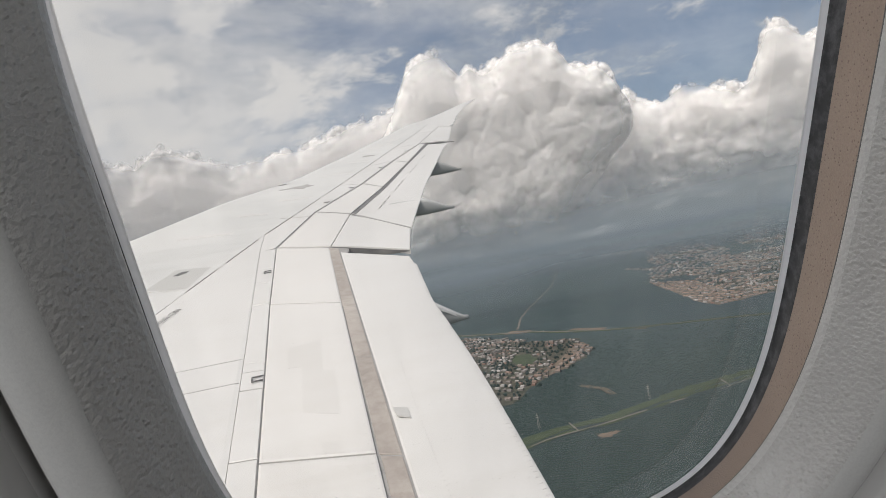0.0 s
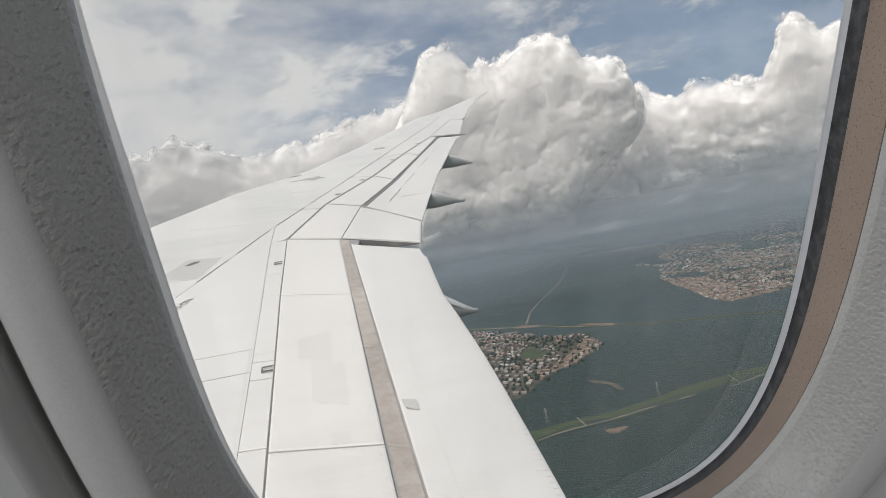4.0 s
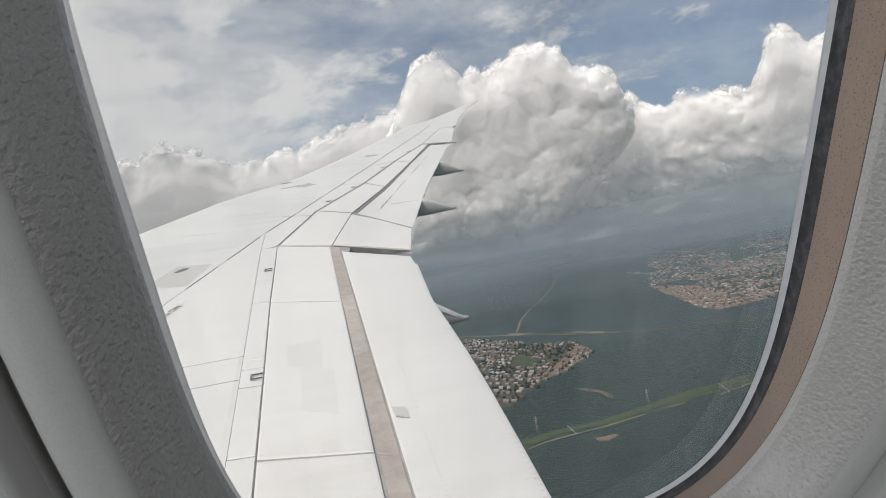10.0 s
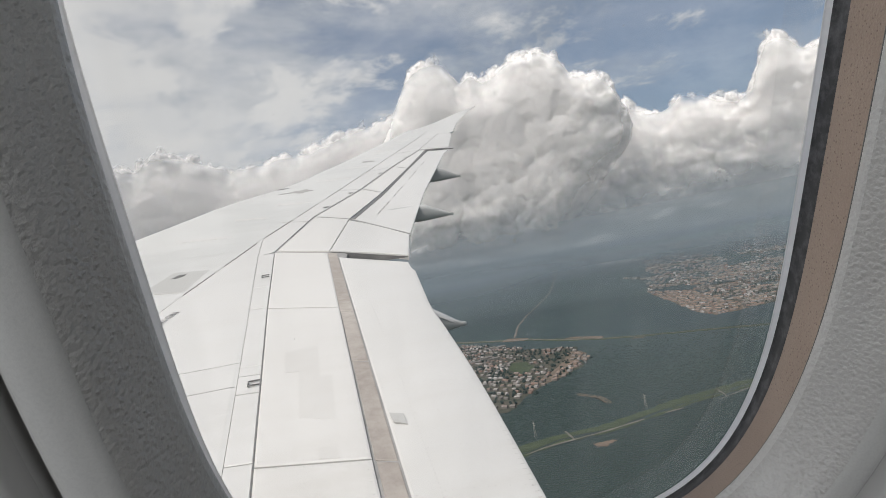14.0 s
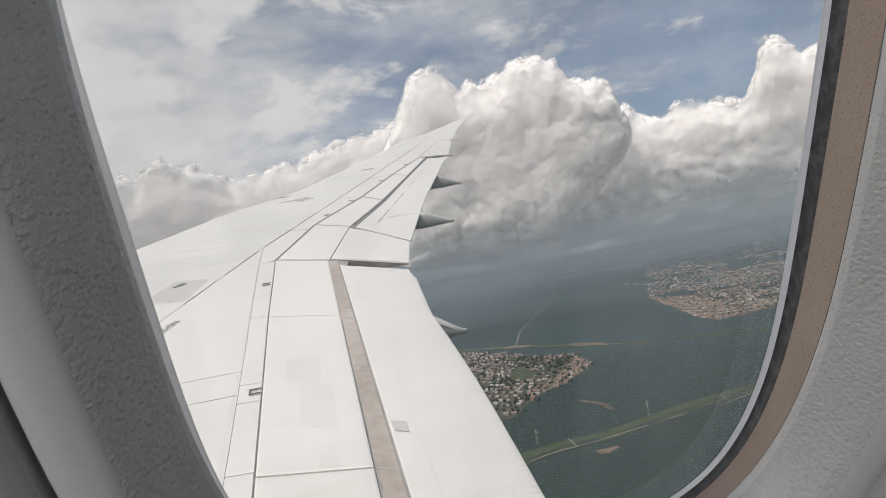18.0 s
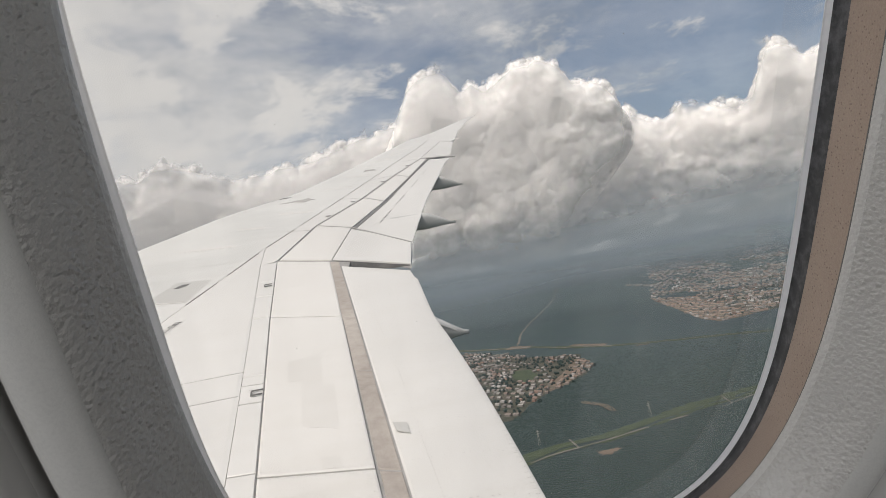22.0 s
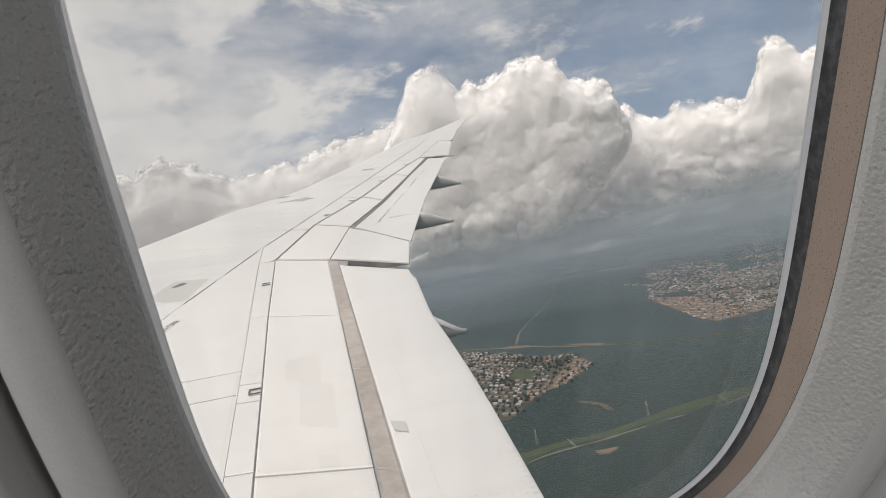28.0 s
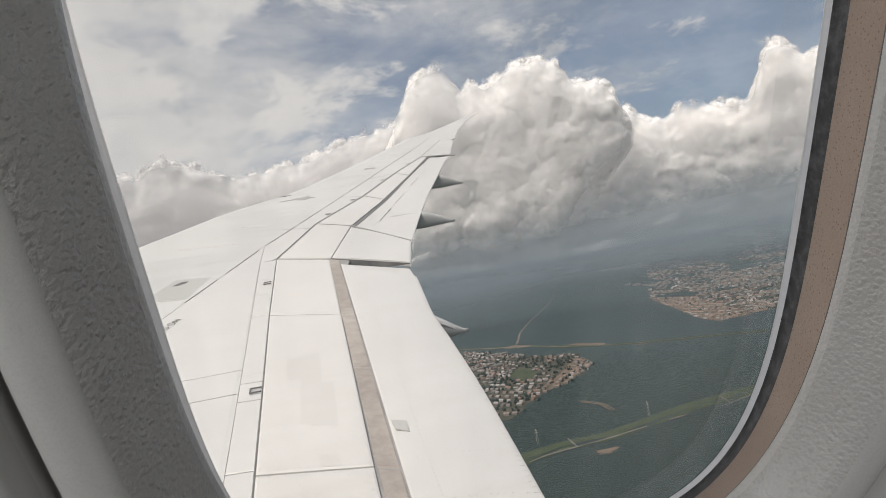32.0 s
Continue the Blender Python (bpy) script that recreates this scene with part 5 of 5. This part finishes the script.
def cumulus(dist, top, base, seed, label, step=0.055, deep=1.0, rag=1.0, flat=0.35, calm=0.3, veil=False):
    """A cloud whose top and base are outlines of (azimuth, elevation) in degrees, at a distance in metres."""
    ta, te = np.array(top, float).T
    ba, be = np.array(base, float).T
    az = np.arange(ta[0] - 2.5, ta[-1] + 2.5, step)
    el = np.arange(be.min() - 2.0, te.max() + 2.0, step)
    A, E = np.meshgrid(az, el, indexing="ij")
    wob = fbm(A, E, 3.0, seed, 4) - 0.5
    A2, E2 = A + 1.6 * wob, E + 1.6 * (fbm(A, E, 3.0, seed + 50, 4) - 0.5)
    d1, d2, d3 = domes(A2, E2, 2.6, seed), domes(A2, E2, 1.15, seed + 3), domes(A + 0.5 * wob, E, 0.5, seed + 5)
    d4 = domes(A + 0.3 * wob, E, 0.24, seed + 9)
    up = np.interp(A + 0.8 * wob, az, blur(np.interp(az, ta, te), 6)) - E
    low = (E - np.interp(A, ba, be)) * flat
    side = np.minimum(A - ta[0], ta[-1] - A) * 0.9
    body = np.minimum(np.minimum(up, low + 0.2), side)
    soft = np.clip(low / 1.2, 0.08, 1.0)
    knobs = 1.1 * (d1 - 0.5) + 0.62 * (d2 - 0.5) + 0.28 * (d3 - 0.5) + 0.12 * (d4 - 0.5)
    rho = body + rag * soft * knobs + 0.75 * (fbm(A, E, 1.2, seed + 90, 6) - 0.5)
    rho = rho - 5.0 * np.clip(-low - 0.02, 0, 2)
    thick = 3.2 * (1 - np.exp(-np.clip(body + rag * soft * knobs, 0, 9.0) / 2.4))
    crisp = calm + (1 - calm) * np.clip(np.exp(-np.clip(up, 0, 20) / 2.2) + fbm(A, E, 4.5, seed + 61, 3) * 3.0 - 1.5, 0, 1)
    bulge = thick + rag * soft * (0.80 * d1 * (0.5 + 0.5 * crisp) + crisp * (0.50 * d2 + 0.24 * d3 + 0.10 * d4)) + 0.5 * fbm(A, E, 3.0, seed + 70, 4)
    R = dist * (1 - deep * np.radians(bulge))
    a, e = np.radians(A), np.radians(E)
    P = np.stack([R * np.sin(a) * np.cos(e), R * np.cos(a) * np.cos(e), ALT + R * np.sin(e)], -1).reshape(-1, 3)
    nA, nE = A.shape
    idx = np.arange(nA * nE).reshape(nA, nE)
    f = np.stack([idx[:-1, :-1], idx[:-1, 1:], idx[1:, 1:], idx[1:, :-1]], -1).reshape(-1, 4)
    keep = (rho.ravel()[f] > -0.45).any(1)
    f = f[keep]
    used, inv = np.unique(f, return_inverse=True)
    f, P, dens = inv.reshape(-1, 4), P[used], rho.ravel()[used]
    me = bpy.data.meshes.new("cumulus_cloud")
    me.vertices.add(len(P))
    me.vertices.foreach_set("co", P.ravel())
    me.loops.add(f.size)
    me.loops.foreach_set("vertex_index", f.ravel().astype(np.int32))
    me.polygons.add(len(f))
    me.polygons.foreach_set("loop_start", np.arange(0, f.size, 4, dtype=np.int32))
    me.polygons.foreach_set("use_smooth", np.ones(len(f), bool))
    me.update(calc_edges=True)
    me.attributes.new("billow", "FLOAT", "POINT").data.foreach_set("value", dens.astype(np.float32))
    me.materials.append(CLOUD)
    if veil:
        me.materials[0] = VEIL
        return tagged(new("cloud_wisp", me), label, "cloud", kind="backdrop")
    cumulus(dist * 0.955, [(p, q + 0.35) for p, q in top], [(p, q - 0.3) for p, q in base], seed + 300, "thin drifting veil of cloud round the cumulus", 0.12, deep * 0.8, 0.35, 0.3, veil=True)
    return tagged(new("cumulus_cloud", me), label, "cloud", group="cumulus clouds", kind="backdrop")


cumulus(4700, [(22.0, 3.2), (24.5, 6.5), (26.8, 9.9), (28.2, 11.3), (29.7, 11.7), (30.6, 10.4), (32.2, 9.5), (33.9, 10.9), (35.8, 10.2), (37.4, 9.4), (39.0, 9.4), (40.4, 12.8), (42.0, 13.7), (43.2, 12.1), (44.4, 12.3), (48.0, 10.5), (54.0, 8.0)],
        [(22.0, 0.6), (25.2, 1.0), (29.8, 1.9), (34.4, 1.8), (54.0, 1.6)], 42, "sunlit bank of white cumulus over the horizon", deep=0.7, calm=0.75)
cumulus(4300, [(7.6, 10.5), (8.6, 13.2), (10.0, 15.6), (10.9, 17.3), (12.5, 18.1), (14.0, 18.0), (14.7, 16.8), (15.5, 15.7), (16.4, 16.6), (17.5, 15.6), (19.0, 16.3), (20.4, 17.0), (22.8, 17.3), (24.4, 16.5), (25.3, 14.9), (27.2, 14.2), (28.7, 13.2), (29.5, 11.2), (29.9, 8.0)],
        [(7.0, 0.6), (12.0, 0.4), (17.0, 0.3), (22.0, 0.7), (26.0, 4.6), (28.0, 6.6), (30.0, 8.8)], 41, "huge billowing cumulus with a grey underside", deep=0.85, calm=0.15)
cumulus(4800, [(-26, 11.0), (-20, 13.2), (-16, 13.0), (-13.5, 12.2), (-11, 13.4), (-9, 12.8), (-6, 11.4), (-3, 12.0), (0, 12.2), (3, 12.8), (6, 13.8), (9, 14.2), (12, 12.4), (15, 9)],
        [(-26, 0.5), (15, 0.5)], 43, "low cream cumulus bank behind the wing", deep=0.45, flat=0.6, calm=0.7)
# upright sheets standing in for haze along the horizon


def haze_sheet(far, low, full, high, most, under=0.0):
    """A soft upright sheet that paints haze across the view; elevations in degrees. under: how much thicker it lies
    below the huge cumulus.
    """
    az, el = np.radians(np.arange(-80, 82, 2.0)), np.radians(np.linspace(low, high, 42))
    verts, faces, dens = [], [], []
    for i, t in enumerate(az):
        for j, e in enumerate(el):
            verts.append((far * math.sin(t), far * math.cos(t), ALT + far * math.tan(e)))
            d = math.degrees(e)
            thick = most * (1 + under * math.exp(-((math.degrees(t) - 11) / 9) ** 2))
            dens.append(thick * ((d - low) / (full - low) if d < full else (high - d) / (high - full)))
            if i and j:
                q = i * 42 + j
                faces.append((q, q - 1, q - 43, q - 42))
    me = mesh_of("horizon_haze", verts, faces, HAZE, True)
    me.attributes.new("billow", "FLOAT", "POINT").data.foreach_set("value", np.array(dens, np.float32))
    tagged(new("horizon_haze", me), "translucent sheet painted as pale blue-grey haze along the horizon", "haze", kind="backdrop")


haze_sheet(1340, -15.0, -6.0, 0.4, 0.09)
haze_sheet(2080, -9.6, -4.0, 0.6, 0.29)
haze_sheet(3200, -6.8, -1.6, 1.2, 0.48, 0.5)
haze_sheet(4100, -4.2, -0.2, 5.0, 0.95)

# dust and small scratches on the pane
rnd = random.Random(91)
specks = []
base_ring = ring(0.2358, -0.006)
cx = sum(p[0] for p in base_ring) / 160
cz = sum(p[2] for p in base_ring) / 160
for _ in range(45):
    p, f = base_ring[rnd.randrange(160)], math.sqrt(rnd.uniform(0.02, 1))
    x, z = cx + (p[0] - cx) * f, cz + (p[2] - cz) * f
    specks.append((x, 0.2355 - math.tan(LEAN) * z, z, rnd.choice((0.00012, 0.00016, 0.00025))))
verts, faces = [], []
for x, y, z, r in specks:
    q = len(verts)
    for j in range(6):
        t = math.pi * j / 3
        k = r * rnd.uniform(0.6, 1.3)
        h = z + k * math.sin(t)
        verts.append((x + k * math.cos(t), y - math.tan(LEAN) * (h - z), h))
    faces.append(tuple(range(q, q + 6)))
part("dust_specks", verts, faces, DUST, window, "tiny grey dust specks on the pane")
